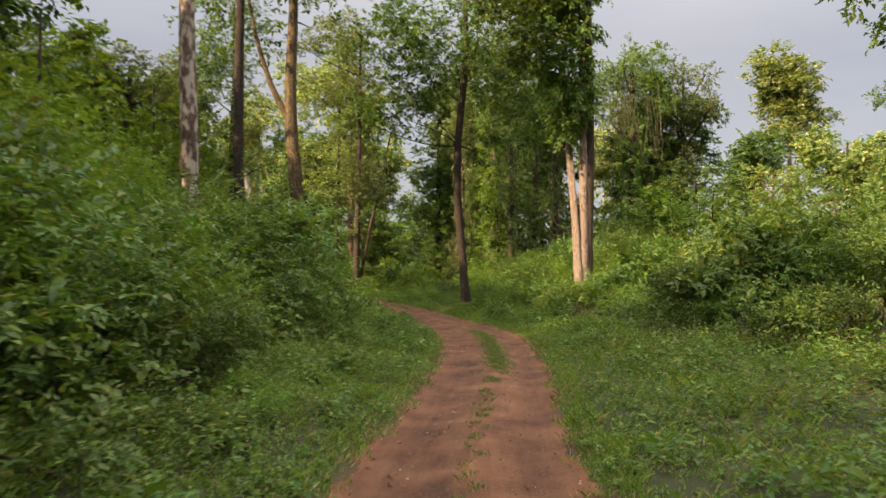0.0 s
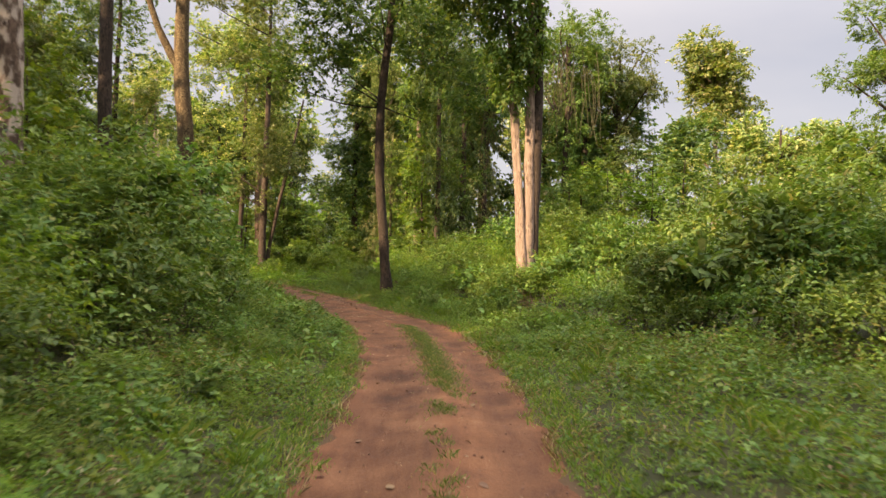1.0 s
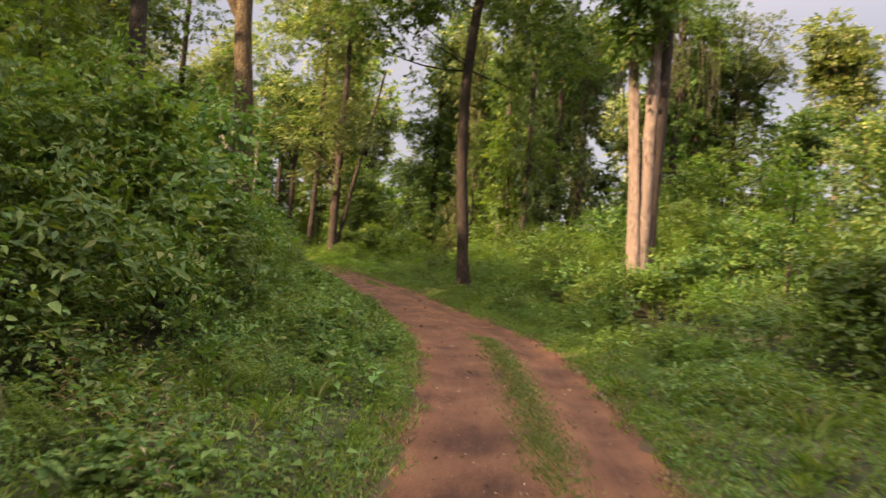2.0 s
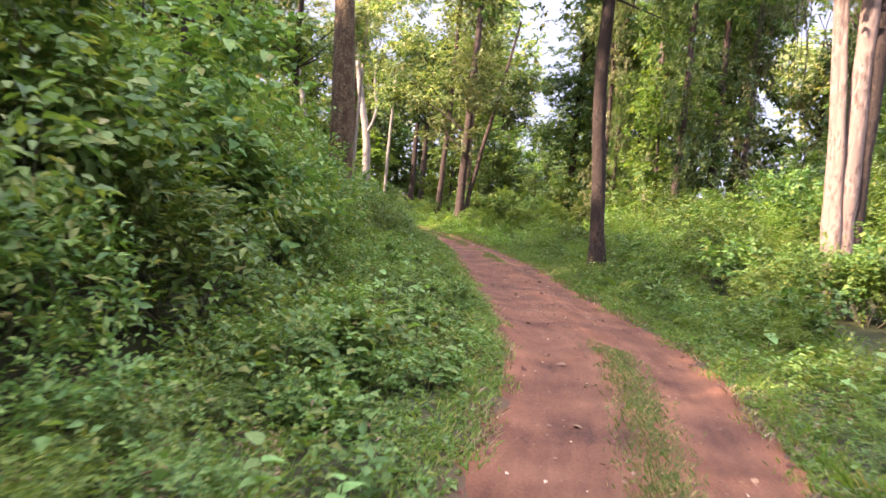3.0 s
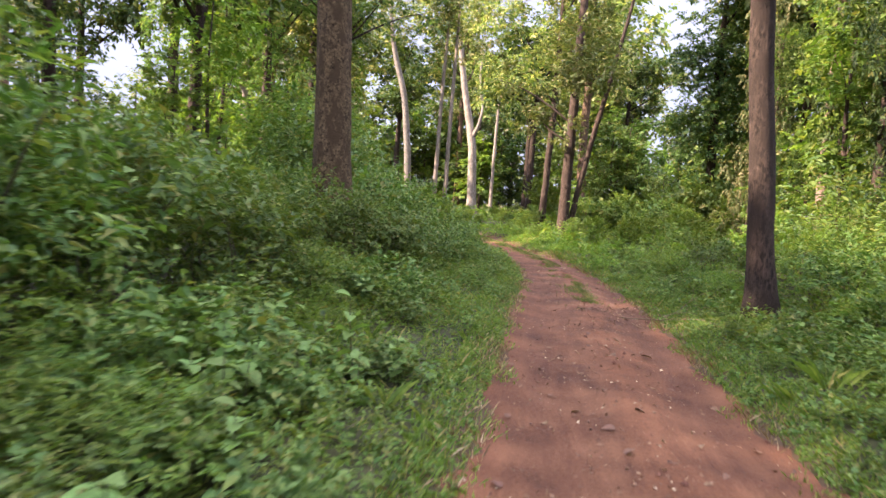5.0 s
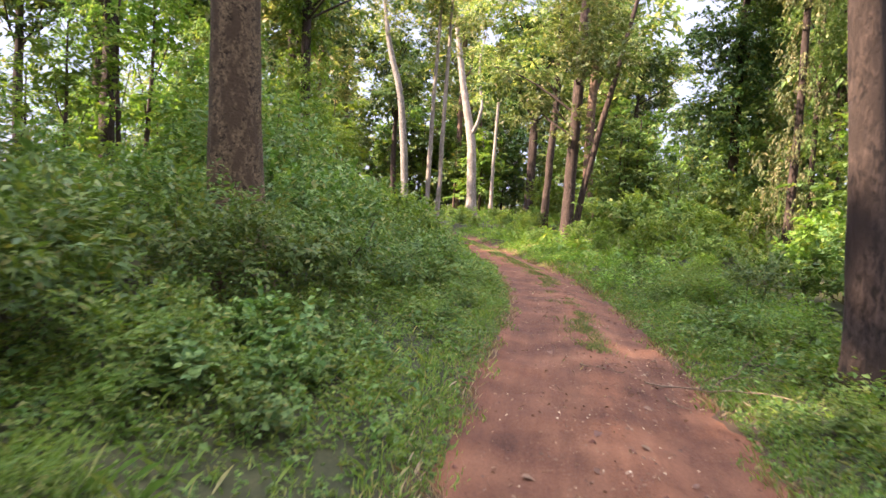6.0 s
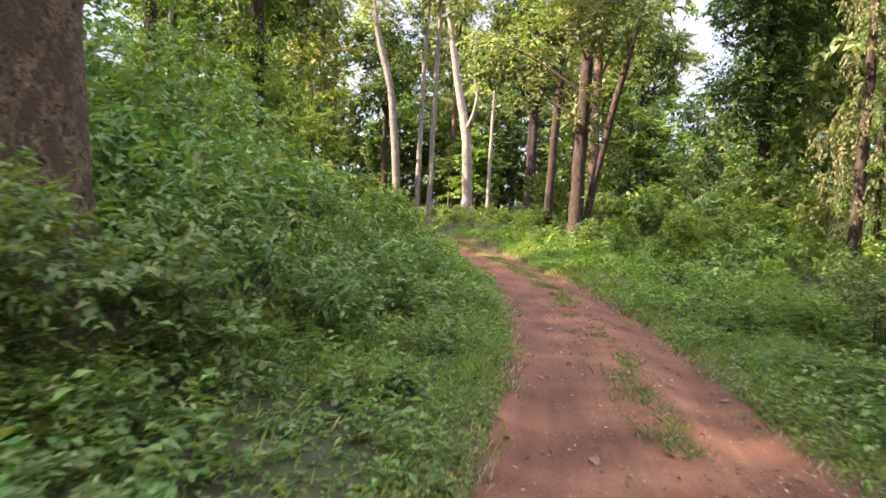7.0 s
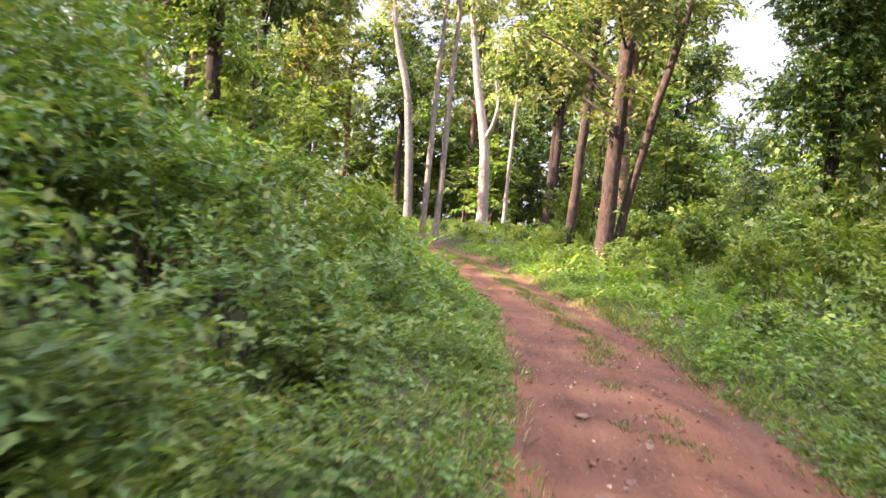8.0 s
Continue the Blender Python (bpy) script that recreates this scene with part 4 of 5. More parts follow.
understory(YOUNG_KINDS, -17, -8.5, 8, 36, 14, 4, 7, (0.3, 0.4, 0.3))
understory(YOUNG_KINDS, -22, -10, 40, 72, 18, 3.5, 6.5, (0.2, 0.5, 0.3))
understory(YOUNG_KINDS, 9, 16, 26, 50, 8, 4, 6, (0.4, 0.3, 0.3))
understory(FAR_YOUNG_KINDS, -50, -18, 66, 112, 34, 6, 10, (0.35, 0.3, 0.35))
understory(YOUNG_KINDS, -12, 6, 72, 84, 10, 6, 9, (0.4, 0.2, 0.4))
understory(FAR_YOUNG_KINDS, -16, 14, 84, 108, 18, 6, 10, (0.4, 0.2, 0.4))
understory(YOUNG_KINDS, 3, 16, 47, 70, 12, 5, 8, (0.4, 0.25, 0.35))
understory(FAR_YOUNG_KINDS, 14, 30, 54, 74, 10, 5, 9, (0.4, 0.25, 0.35))
understory(FAR_YOUNG_KINDS, -72, -24, 92, 138, 26, 9, 14, (0.5, 0.15, 0.35))
understory(FAR_YOUNG_KINDS, 28, 62, 44, 100, 22, 5, 9, (0.35, 0.3, 0.35))

# right of the track
stand(NEAR_VINE_KINDS, 0, 15.8, 58.0, 17.0, 14, 20)
stand(NEAR_VINE_KINDS, 1, 13.8, 54.5, 17.6, 14, 120, 0.95)
stand(NEAR_VINE_KINDS, 2, 18.4, 58.0, 17.5, 14, 60, 0.8)
stand(VINE_KINDS, 0, 16.8, 60.5, 14.5, 14, 100)
lob = blob(R, 0, 0, 20.9, 3.2, 3.6, 16, 1.4, 2.3) + blob(R, 0.5, 0, 14.8, 3.6, 2.4, 7, 1.2, 1.9)
tree("round_tree", [[(0, 0, 0, 0.34), (0.2, 0, 8, 0.28), (0.1, 0, 16, 0.2), (0.3, 0, 25, 0.1)]], BARK_PALE, (lob, 19000, 0.38, LEAF_FLUSH), limbs_to(lob[:16:2], (0.1, 0, 0), 0.12, 10),
     label="tall round-crowned tree with sunlit yellow-green top", seed=17, at=(37.7, 82.5), sides=9)
stand(NEAR_VINE_KINDS, 1, 27.8, 42.0, 15.5, 14, 200)
stand(VINE_KINDS, 2, 33.0, 62.0, 13.0, 14, 260)
lob = blob(R, 0.3, 0, 15.5, 2.6, 1.6, 8, 1.0, 1.7)
vin = [(0.15 * math.sin(z * 1.7), 0.15 * math.cos(z * 2.3), z, 0.55 + 0.12 * math.sin(z * 2.1), 0.9) for z in np.arange(4.2, 14.5, 1.1)]
tree("climber_column_tree", [[(0, 0, 0, 0.20), (0.05, 0, 3, 0.17), (0.1, 0, 8, 0.15), (0.2, 0, 16, 0.08)]], BARK_PALE, (lob, 6000, 0.24, LEAF_TREE), limbs_to(lob[:5], (0.2, 0, 0), 0.06, 12),
     (vin, 4200, 0.22, LEAF_YELLOW, 0.4), label="pale trunk wrapped in a bright green column of climbers", seed=15, at=(3.6, 52.8))
stand(NEAR_VINE_KINDS, 1, 2.2, 56.5, 9.0, 14, 90, 0.7)
stand(NEAR_VINE_KINDS, 3, 1.5, 55.0, 14.5, 14, 60, 0.55)
stand(NEAR_VINE_KINDS, 3, 7.8, 51.5, 15.0, 14, 170, 0.6)
own = np.random.default_rng(79)
lob = blob(own, 0, 0, 13.0, 2.4, 3.2, 14, 1.0, 1.7)
vin = [(q * math.cos(a), q * math.sin(a), z, r, 1.25 * r) for z, q, r, a in zip(own.uniform(0.8, 10.5, 34), own.uniform(0.4, 2.1, 34), own.uniform(0.75, 1.3, 34), own.uniform(0, 6.28, 34))]
tree("smothered_tree", [[(0, 0, 0, 0.28), (0.1, 0, 4, 0.24), (0, 0, 10, 0.18), (0.2, 0, 15.5, 0.08)]], BARK_DARK, (lob, 11000, 0.20, LEAF_TREE), limbs_to(lob[:6], (0, 0, 0), 0.08, 8),
     (vin, 17000, 0.20, LEAF_TREE, 0.15), label="broad tree smothered to the ground in dark climbers", seed=19, at=(-0.3, 68.0))
stand(NEAR_VINE_KINDS, 0, 2.4, 108.0, 22.0, 14, 80, 0.9)
stand(FOREST_KINDS, 0, 4.0, 112.0, 28.0, 16, 30, 0.9)
stand(NEAR_VINE_KINDS, 2, -13.6, 33.5, 11.5, 14, 130, 1.0)
stand(NEAR_VINE_KINDS, 0, -15.2, 38.5, 10.5, 14, 40, 1.0)
stand(NEAR_VINE_KINDS, 1, -18.6, 47.0, 13.5, 14, 70, 0.95)
stand(NEAR_VINE_KINDS, 1, -17.2, 50.8, 12.0, 14, 10, 1.0)
stand(YOUNG_KINDS, 1, -9.2, 24.6, 8.0, 8, 110)
stand(YOUNG_KINDS, 1, -9.5, 28.2, 7.5, 8, 250)
stand(YOUNG_KINDS, 2, -10.3, 32.0, 7.0, 8, 300)
stand(YOUNG_KINDS, 1, -13.8, 43.0, 7.0, 8, 20)
stand(YOUNG_KINDS, 1, -15.6, 46.0, 8.0, 8, 190)
for x, y, h, k in ((-3.2, 112.0, 12.5, 0), (-5.6, 114.0, 11.0, 2), (-0.6, 108.0, 14.0, 2), (-4.4, 96.0, 7.5, 1), (-2.2, 93.0, 8.5, 0), (-0.4, 86.0, 9.0, 2)):
    stand(FAR_YOUNG_KINDS, k, x, y, h, 8, 70 * x, 0.8)
stand(NEAR_VINE_KINDS, 2, 2.6, 72.0, 16.0, 14, 215, 0.8)
stand(NEAR_VINE_KINDS, 1, 4.6, 60.0, 14.0, 14, 40, 0.75)
stand(NEAR_VINE_KINDS, 0, 6.2, 50.0, 14.5, 14, 250, 0.8)
stand(NEAR_VINE_KINDS, 0, 4.3, 47.5, 15.5, 14, 30, 0.6)
stand(VINE_KINDS, 2, 4.0, 68.0, 18.0, 14, 310, 0.9)
stand(VINE_KINDS, 0, 9.0, 62.0, 17.0, 14, 10)
stand(VINE_KINDS, 1, 33.0, 53.0, 11.0, 14, 77)
for x, y, h, k, t in ((30, 74, 15, 0, 0), (46, 78, 15, 2, 40), (52, 90, 17, 1, 80), (42, 60, 12, 0, 10), (18, 78, 17, 2, 33), (10, 84, 17, 1, 140),
                      (26, 92, 16, 0, 99), (60, 70, 13, 0, 150), (20, 46, 8, 1, 60), (64, 100, 17, 1, 15)):
    stand(VINE_KINDS if k != 1 else FOREST_KINDS, k, x, y, h, 14 if k != 1 else 16, t)
# the dark wood behind the pale trunks, closed below by bushes
for k in range(17):
    plant(FAR_BUSHES[(0, 2)[k % 2]], -50 + 2.2 * k, 117 + 2.5 * math.sin(2.3 * k), 1.5 + 0.3 * math.sin(1.7 * k), 1.0, 73 * k)
for k, (x, y, h) in enumerate(((-46, 116, 13), (-42, 122, 15), (-38, 117, 12), (-35, 124, 15), (-32, 118, 12), (-29, 125, 15), (-26, 117, 11), (-23, 123, 14), (-50, 124, 15), (-20, 117, 12))):
    stand(FAR_YOUNG_KINDS, (0, 2, 0)[k % 3], x, y, h, 8, 61 * k)
for k, (x, y, h) in enumerate(((-44, 128, 23), (-36, 132, 24), (-28, 130, 22), (-21, 131, 22), (-37.5, 111, 22), (-29.5, 111, 23), (-21.0, 110, 22), (-45, 112, 23))):
    stand(FOREST_KINDS, (0, 1)[k % 2], x, y, h, 16, 47 * k)
# left of the track, and behind the viewer; many unseen, added to block the sun
for x, y, h, k, t in ((-16, 17, 14.5, 0, 0), (-10.5, 1.5, 11, 0, 200), (-10, 6.0, 11.5, 0, 20), (-13, -4, 13, 0, 90), (-15, 34, 11, 0, 100), (-15, 44, 13, 0, 140), (-26.5, 70, 20, 0, 20), (-15.5, 9.5, 16, 0, 70), (-20.5, 26, 16, 0, 75), (-22.5, 30, 17, 0, 140), (-17.0, 19.5, 15, 0, 310), (-15.4, 24.1, 14, 0, 60), (-14, 3.0, 13, 0, 130), (-11, 8.5, 16, 0, 35), (-20, 22, 15, 0, 190), (-22, 34, 17, 1, 230), (-30, 54, 15, 0, 280),
                      (-26, 62, 13, 2, 15), (-27, 66, 18, 1, 65), (-17, 6, 18.5, 0, 115), (-12, 0, 14, 0, 165), (-24, 12, 16, 0, 215), (-17, 36, 13, 0, 175), (-20, -6, 16, 0, 265),
                      (-9, -12, 15, 0, 300), (-30, 22, 18, 2, 345), (-14, -22, 16, 1, 70), (3, -24, 15, 0, 130), (10, -14, 14, 1, 180), (-28, 0, 18, 0, 240),
                      (4.8, 79, 15, 0, 200), (-9.8, 84, 23, 1, 160), (-9, 101, 18, 0, 80), (-10, 119, 20, 1, 350), (3.5, 96, 15, 2, 45), (-31.5, 82, 18, 1, 60), (-14, 84, 17, 0, 110), (-38, 90, 18, 2, 210), (-34, 74, 18, 0, 260), (-40, 58, 19, 1, 310), (-12, 100, 18, 1, 20),
                      (12, 104, 18, 2, 140), (-46, 108, 19, 0, 200), (-30, 120, 20, 1, 250), (-16, 118, 20, 0, 300)  ):
    stand(FOREST_KINDS, k, x, y, h, 16, t)


# the far edge of the wood
def far_woods():
    rng = np.random.default_rng(9)
    lobes = []
    for a in np.arange(-75, 75, 2.2):
        d = rng.uniform(125, 165)
        x, y = -10 + d * math.sin(radians(a)), 20 + d * math.cos(radians(a))
        h = rng.uniform(11, 17) if a > 8 else rng.uniform(5, 8) if 3 < a < 7 else rng.uniform(18, 25)
        for z in np.arange(1.5, h, 2.6):
            r = rng.uniform(2.4, 3.8)
            lobes.append((x + rng.normal(0, 2), y + rng.normal(0, 2), z, r, r * 0.8))
    for a in np.arange(-75, 75, 0.9):
        d = rng.uniform(112, 140)
        lobes.append((-10 + d * math.sin(radians(a)), 20 + d * math.cos(radians(a)), rng.uniform(0.6, 1.6), rng.uniform(1.8, 2.8), 1.9))
    p, o = lobe_points(rng, lobes, 6800, shell=0.4)
    v, f = spray_leaves(rng, p, o, 8, 0.9, 2.2)
    return new("far_woods", mesh_of("far_woods", v, f, LEAF_OLIVE))


tagged(far_woods(), "distant line of mixed green forest", "woods", kind="stuff")


# ---------------- grass and herbs ----------------
def blades(name, x, y, tall, wide, seed, material, label):
    rng = np.random.default_rng(seed)
    n = len(x)
    z = ground_z(x, y) - 0.01
    a = rng.uniform(0, 2 * np.pi, n)
    lean = rng.uniform(0.1, 0.9, n)
    h = tall * rng.uniform(0.5, 1.3, n)
    w = wide * rng.uniform(0.6, 1.4, n)
    base = np.stack([x, y, z], 1)
    side = np.stack([-np.sin(a), np.cos(a), np.zeros(n)], 1)
    go = np.stack([np.cos(a) * lean, np.sin(a) * lean, np.ones(n)], 1)
    v = np.empty((n, 4, 3))
    v[:, 0] = base - side * w[:, None] * 0.5
    v[:, 1] = base + side * w[:, None] * 0.5
    v[:, 2] = base + go * h[:, None] * 0.6 + side * w[:, None] * 0.4
    v[:, 3] = base + go * h[:, None] + np.stack([np.cos(a) * lean, np.sin(a) * lean, -0.4 * lean], 1) * h[:, None] * 0.35
    i = np.arange(n)[:, None] * 4
    f = np.concatenate([i + np.array([[0, 1, 2]]), i + np.array([[0, 2, 3]])])
    return tagged(new(name, mesh_of(name, v.reshape(-1, 3), f, material)), label, "grass", kind="stuff")


g = np.random.default_rng(15)
xs, ys, hs = [], [], []
for side, outer in ((-1, 4.4), (1, 4.8)):
    # a fringe at the very edge of the track, then the verge behind it
    for n, y0, y1, inner, out_ in ((15000, 3, 36, -0.25, 0.45), (8000, 36, 62, -0.25, 0.55), (4500, 3, 24, 0.1, outer - 1.8), (4500, 24, 50, 0.1, outer - 1.8), (4000, 50, 75, 0.1, outer - 1.2)):
        y = g.uniform(y0, y1, n)
        d = inner + (out_ - inner) * g.uniform(0, 1, n)
        s = half_width(y) + d
        x = place(side * s, y)
        keep = ripple(x, y, 2.7, 3) * 0.8 + 0.7 * g.uniform(-1, 1, n) + 5.0 * np.clip(d, -0.3, 0.5) > -0.1
        xs.append(x[keep])
        ys.append(y[keep])
        hs.append(np.clip(0.07 + 0.05 * d[keep], 0.05, 0.2))
blades("verge_grass", np.concatenate(xs), np.concatenate(ys), np.concatenate(hs), 0.012, 1, GRASS, "short green grass along both verges of the track")

# the grassy crown between the ruts
n = 60000
y = g.uniform(3, 70, n)
s = 0.14 + g.normal(0, 0.15, n)
thick = np.interp(y, [3, 13, 16, 18, 25, 27, 36, 38.6, 39.4, 42.3, 42.9, 46.2, 47, 60, 70], [0.10, 0.15, 0.55, 0.9, 0.8, 0.10, 0.03, 0.1, 0.55, 0.55, 0.06, 0.06, 0.5, 0.6, 0.7])
keep = (ripple(s * 2, y, 1.9, 7) * 0.35 + 0.5 < thick * 1.15) & (g.uniform(0, 1, n) < thick + 0.1)
s, y = s[keep], y[keep]
spots = [(0.05 + 0.1 * math.sin(mid * 5), mid, 0.06) for mid in np.arange(7.3, 14, 0.45)]
spots += [(0.22, 44.35, 0.07), (0.06, 43.75, 0.07), (0.22, 43.65, 0.08), (-0.18, 44.0, 0.05), (-0.08, 45.4, 0.06), (0.02, 46.4, 0.08), (0.3, 39.3, 0.1), (0.24, 39.8, 0.1), (0.12, 41.5, 0.1)]
for mid_s, mid, wide in spots:
    m = int(g.integers(30, 80))
    s = np.concatenate([s, mid_s + g.normal(0, wide, m)])
    y = np.concatenate([y, mid + g.normal(0, 0.09, m)])
blades("crown_grass", place(s, y), y, 0.062, 0.006, 2, CROWN_GRASS, "sparse grass on the crown between the wheel ruts")


def weed_leaves(rng, x, y, h, leaf, count, ratio):
    """Upright weeds, their leaves set in a spiral round a short stem."""
    n, k = len(x), np.arange(count)
    f = (k + rng.uniform(0.2, 0.9, (n, count))) / count
    a = 2.4 * k + rng.uniform(0, 2 * np.pi, (n, 1)) + rng.normal(0, 0.4, (n, count))
    lean = rng.normal(0, 0.3, (n, 1, 3)) * np.array([1, 1, 0]) + np.array([0, 0, 1.0])
    base = np.stack([x, y, ground_z(x, y)], 1)[:, None] + lean * (f * h[:, None])[..., None]
    way = np.stack([np.cos(a), np.sin(a), rng.normal(0.25, 0.35, (n, count))], -1)
    length = leaf * rng.uniform(0.55, 1.35, (n, count)) * (1.15 - 0.4 * f) * np.clip(0.5 + 2.2 * h, 0.6, 1.3)[:, None]
    up = np.array([0, 0, 1.0]) + rng.normal(0, 0.3, (n, count, 3))
    return leaf_arrays(base.reshape(-1, 3), way.reshape(-1, 3), up.reshape(-1, 3), length.ravel(), (length * ratio * rng.uniform(0.8, 1.2, (n, count))).ravel(), 0.25)


def reach(side, y):
    """How far from the track's edge the weeds go before the bushes close in."""
    left = np.interp(y, [a for a, _ in LEFT_FRONT], [b for _, b in LEFT_FRONT])
    right = np.interp(y, [a for a, _ in RIGHT_FRONT], [b for _, b in RIGHT_FRONT])
    return np.where(side < 0, left, right) - half_width(y) + 0.5


def weeds(name, seed, patch, n, leaf, ratio, count, tall, y0, y1, material, label):
    """One kind of weed, thick in its own patches of the verge, taller away from the track."""
    rng = np.random.default_rng(seed)
    y = y0 + (y1 - y0) * rng.uniform(0, 1, n)
    side = np.where(rng.uniform(0, 1, n) < np.where(y < 20, 0.36, 0.5), -1, 1)
    width = reach(side, y)
    d = 0.03 + width * rng.uniform(0, 1, n) ** (2.2 if patch is None else 0.92)
    x = place(side * (half_width(y) + d), y)
    if patch is not None:
        own = ripple(x, y, 0.75, patch) + 0.7 * ripple(x, y, 2.3, patch + 4)
        keep = own + rng.normal(0, 0.45, n) > 0.0
        x, y, d = x[keep], y[keep], d[keep]
    mound = np.clip(0.85 + 0.75 * ripple(x, y, 1.3, 31) + 0.4 * ripple(x, y, 3.7, 17), 0.2, 2.6)
    h = tall * np.clip(0.25 + 0.42 * d, 0.2, 1.25) * mound * rng.uniform(0.5, 1.2, len(x))
    v, f = weed_leaves(rng, x, y, h, leaf, count, ratio)
    return tagged(new(name, mesh_of(name, v, f, material)), label, "weeds", kind="stuff")


weeds("small_weeds", 3, 1.0, 17000, 0.064, 0.50, 8, 0.28, 3, 46, HERB, "low leafy weeds among the verge grass")
weeds("soft_weeds", 5, 2.6, 15000, 0.076, 0.40, 8, 0.34, 3, 46, LEAF_YELLOW, "light green soft-leaved weeds along the verge")
weeds("broad_weeds", 4, 4.3, 12500, 0.092, 0.62, 7, 0.42, 4, 50, LEAF_BROAD, "knee-high broad-leaved weeds before the bushes")
weeds("dark_weeds", 7, 5.9, 13000, 0.080, 0.46, 8, 0.40, 4, 50, LEAF_BUSH, "dark green leafy weeds before the bushes")
weeds("dry_weeds", 10, 7.7, 3600, 0.075, 0.2, 9, 0.34, 6, 26, DRY_GRASS, "brown withered weeds among the green verge")
weeds("creeping_weeds", 9, None, 15000, 0.060, 0.6, 5, 0.09, 3, 48, HERB, "low creeping leaves that cover the verge soil")
weeds("far_weeds", 8, 3.1, 7000, 0.11, 0.5, 7, 0.45, 46, 72, LEAF_YELLOW, "light green feathery weeds beside the turn of the track")


# tussocks of longer grass in the verges, and dead grass along the edge
xs, ys, hs = [], [], []
for _ in range(560):
    side = g.choice([-1, 1])
    y = g.uniform(4, 62)
    s = half_width(y) + 0.1 + 3.2 * g.uniform(0, 1) ** 1.3
    x = float(place(side * s, y))
    m = int(g.integers(12, 34))
    if ripple(x, y, 0.9, 11) < -0.3:
        continue
    xs.append(x + g.normal(0, 0.05, m))
    ys.append(y + g.normal(0, 0.05, m))
    hs.append(np.full(m, g.uniform(0.12, 0.32) * min(1.0, 0.6 + 0.3 * (s - half_width(y)))))
blades("tussock_grass", np.concatenate(xs), np.concatenate(ys), np.concatenate(hs), 0.010, 5, GRASS, "tussocks of longer arching green grass in the verges")
n = 16000
y = g.uniform(4, 64, n)
d = np.abs(g.normal(0, 0.22, n)) - 0.1
side = g.choice([-1, 1], n)
x = place(side * (half_width(y) + d), y)
keep = ripple(x, y, 1.7, 21) + g.uniform(-0.6, 0.6, n) > 0.1
blades("dead_grass", x[keep], y[keep], 0.10, 0.009, 6, DRY_GRASS, "brown dead grass along the edge of the track")


def far_undergrowth():
    """The green floor of the wood beyond the turn."""
    rng = np.random.default_rng(61)
    n = 6500
    x, y = rng.uniform(-46, 20, n), 52 + 60 * rng.uniform(0, 1, n) ** 1.3
    keep = np.abs(off_track(x, y)) > half_width(y) + 0.5
    x, y = x[keep], y[keep]
    h = 0.15 + 0.5 * np.clip(ripple(x, y, 0.5, 2), 0, 1.5) * rng.uniform(0.3, 1.0, len(x))
    p = np.stack([x, y, ground_z(x, y) + h], 1)
    v, f = spray_leaves(rng, p, unit(rng.normal(0, 0.6, (len(x), 3)) + np.array([0, 0, 1.0])), 6, 0.24, 0.6, 0.5, 0.2)
    return new("far_undergrowth", mesh_of("far_undergrowth", v, f, LEAF_YELLOW))


def forest_floor():
    """Seedlings and herbs under the trees, away from the track."""
    rng = np.random.default_rng(62)
    n = 9000
    x, y = rng.uniform(-30, 30, n), rng.uniform(-16, 62, n)
    off = np.abs(off_track(x, y))
    keep = (off > np.where(y < 6, half_width(y) + 0.5, 6.5)) & (ripple(x, y, 0.6, 4) > rng.uniform(-1.6, 0.6, n))
    x, y = x[keep], y[keep]
    h = 0.12 + 0.4 * np.clip(ripple(x, y, 0.4, 3), 0, 1.5) * rng.uniform(0.3, 1.0, len(x))
    p = np.stack([x, y, ground_z(x, y) + h], 1)
    v, f = spray_leaves(rng, p, unit(rng.normal(0, 0.6, (len(x), 3)) + np.array([0, 0, 1.0])), 6, 0.26, 0.7, 0.5, 0.2)
    return new("forest_floor_plants", mesh_of("forest_floor_plants", v, f, HERB))


tagged(forest_floor(), "green seedlings and herbs on the forest floor", "undergrowth", kind="stuff")
tagged(far_undergrowth(), "sunlit yellow-green undergrowth beyond the turn", "undergrowth", kind="stuff")


# ---------------- broad-leaved plants at the verge ----------------
def heart_leaf(name, length, width, material):
    """A broad leaf that hangs over, folded along its rib."""
    rows = 6
    v, f = [], []
    for i in range(rows):
        t = i / (rows - 1)
        w = width * 0.5 * (math.sin(math.pi * min(1.0, t * 0.92 + 0.08) ** 0.75) + 0.02)
        droop = -0.25 * length * t * t
        for k in (-1, 0, 1):
            v.append((k * w, length * t, droop + abs(k) * w * 0.28))
    for i in range(rows - 1):
        for k in range(2):
            a = i * 3 + k
            f.append((a, a + 1, a + 4, a + 3))
    return mesh_of(name, v, f, material, True)


BIG_LEAVES = [heart_leaf("leaf", 0.17, 0.15, LEAF_PALE), heart_leaf("leaf", 0.13, 0.10, HERB), heart_leaf("leaf", 0.19, 0.16, LEAF_PALE)]


def broad_plant(seed, height, leaves, which, label):
    rng = np.random.default_rng(seed)
    root = tagged(new("broad_leaved_plant"), label, "plant", "broad-leaved plants at the verge")
    pts = curve_path((0, 0, -0.05), (rng.normal(0, 0.08), rng.normal(0, 0.08), height), rng.normal(0, 0.05, 3), 6, rng)
    part("stem", mesh_of("stem", *tube_arrays(pts, np.linspace(0.009, 0.004, 6), 5), STEM, True), root)
    for k in range(leaves):
        t = 0.2 + 0.8 * k / (leaves - 1)
        leaf = part("leaf", BIG_LEAVES[which], root)
        at = pts[min(5, int(t * 5))]
        size = rng.uniform(0.65, 1.15)
        leaf.matrix_basis = pose(at[0], at[1], at[2], rng.uniform(-15, 30), rng.uniform(-15, 15), 137.5 * k + rng.uniform(-20, 20)) @ Matrix.Diagonal((size, size, size, 1))
    return root


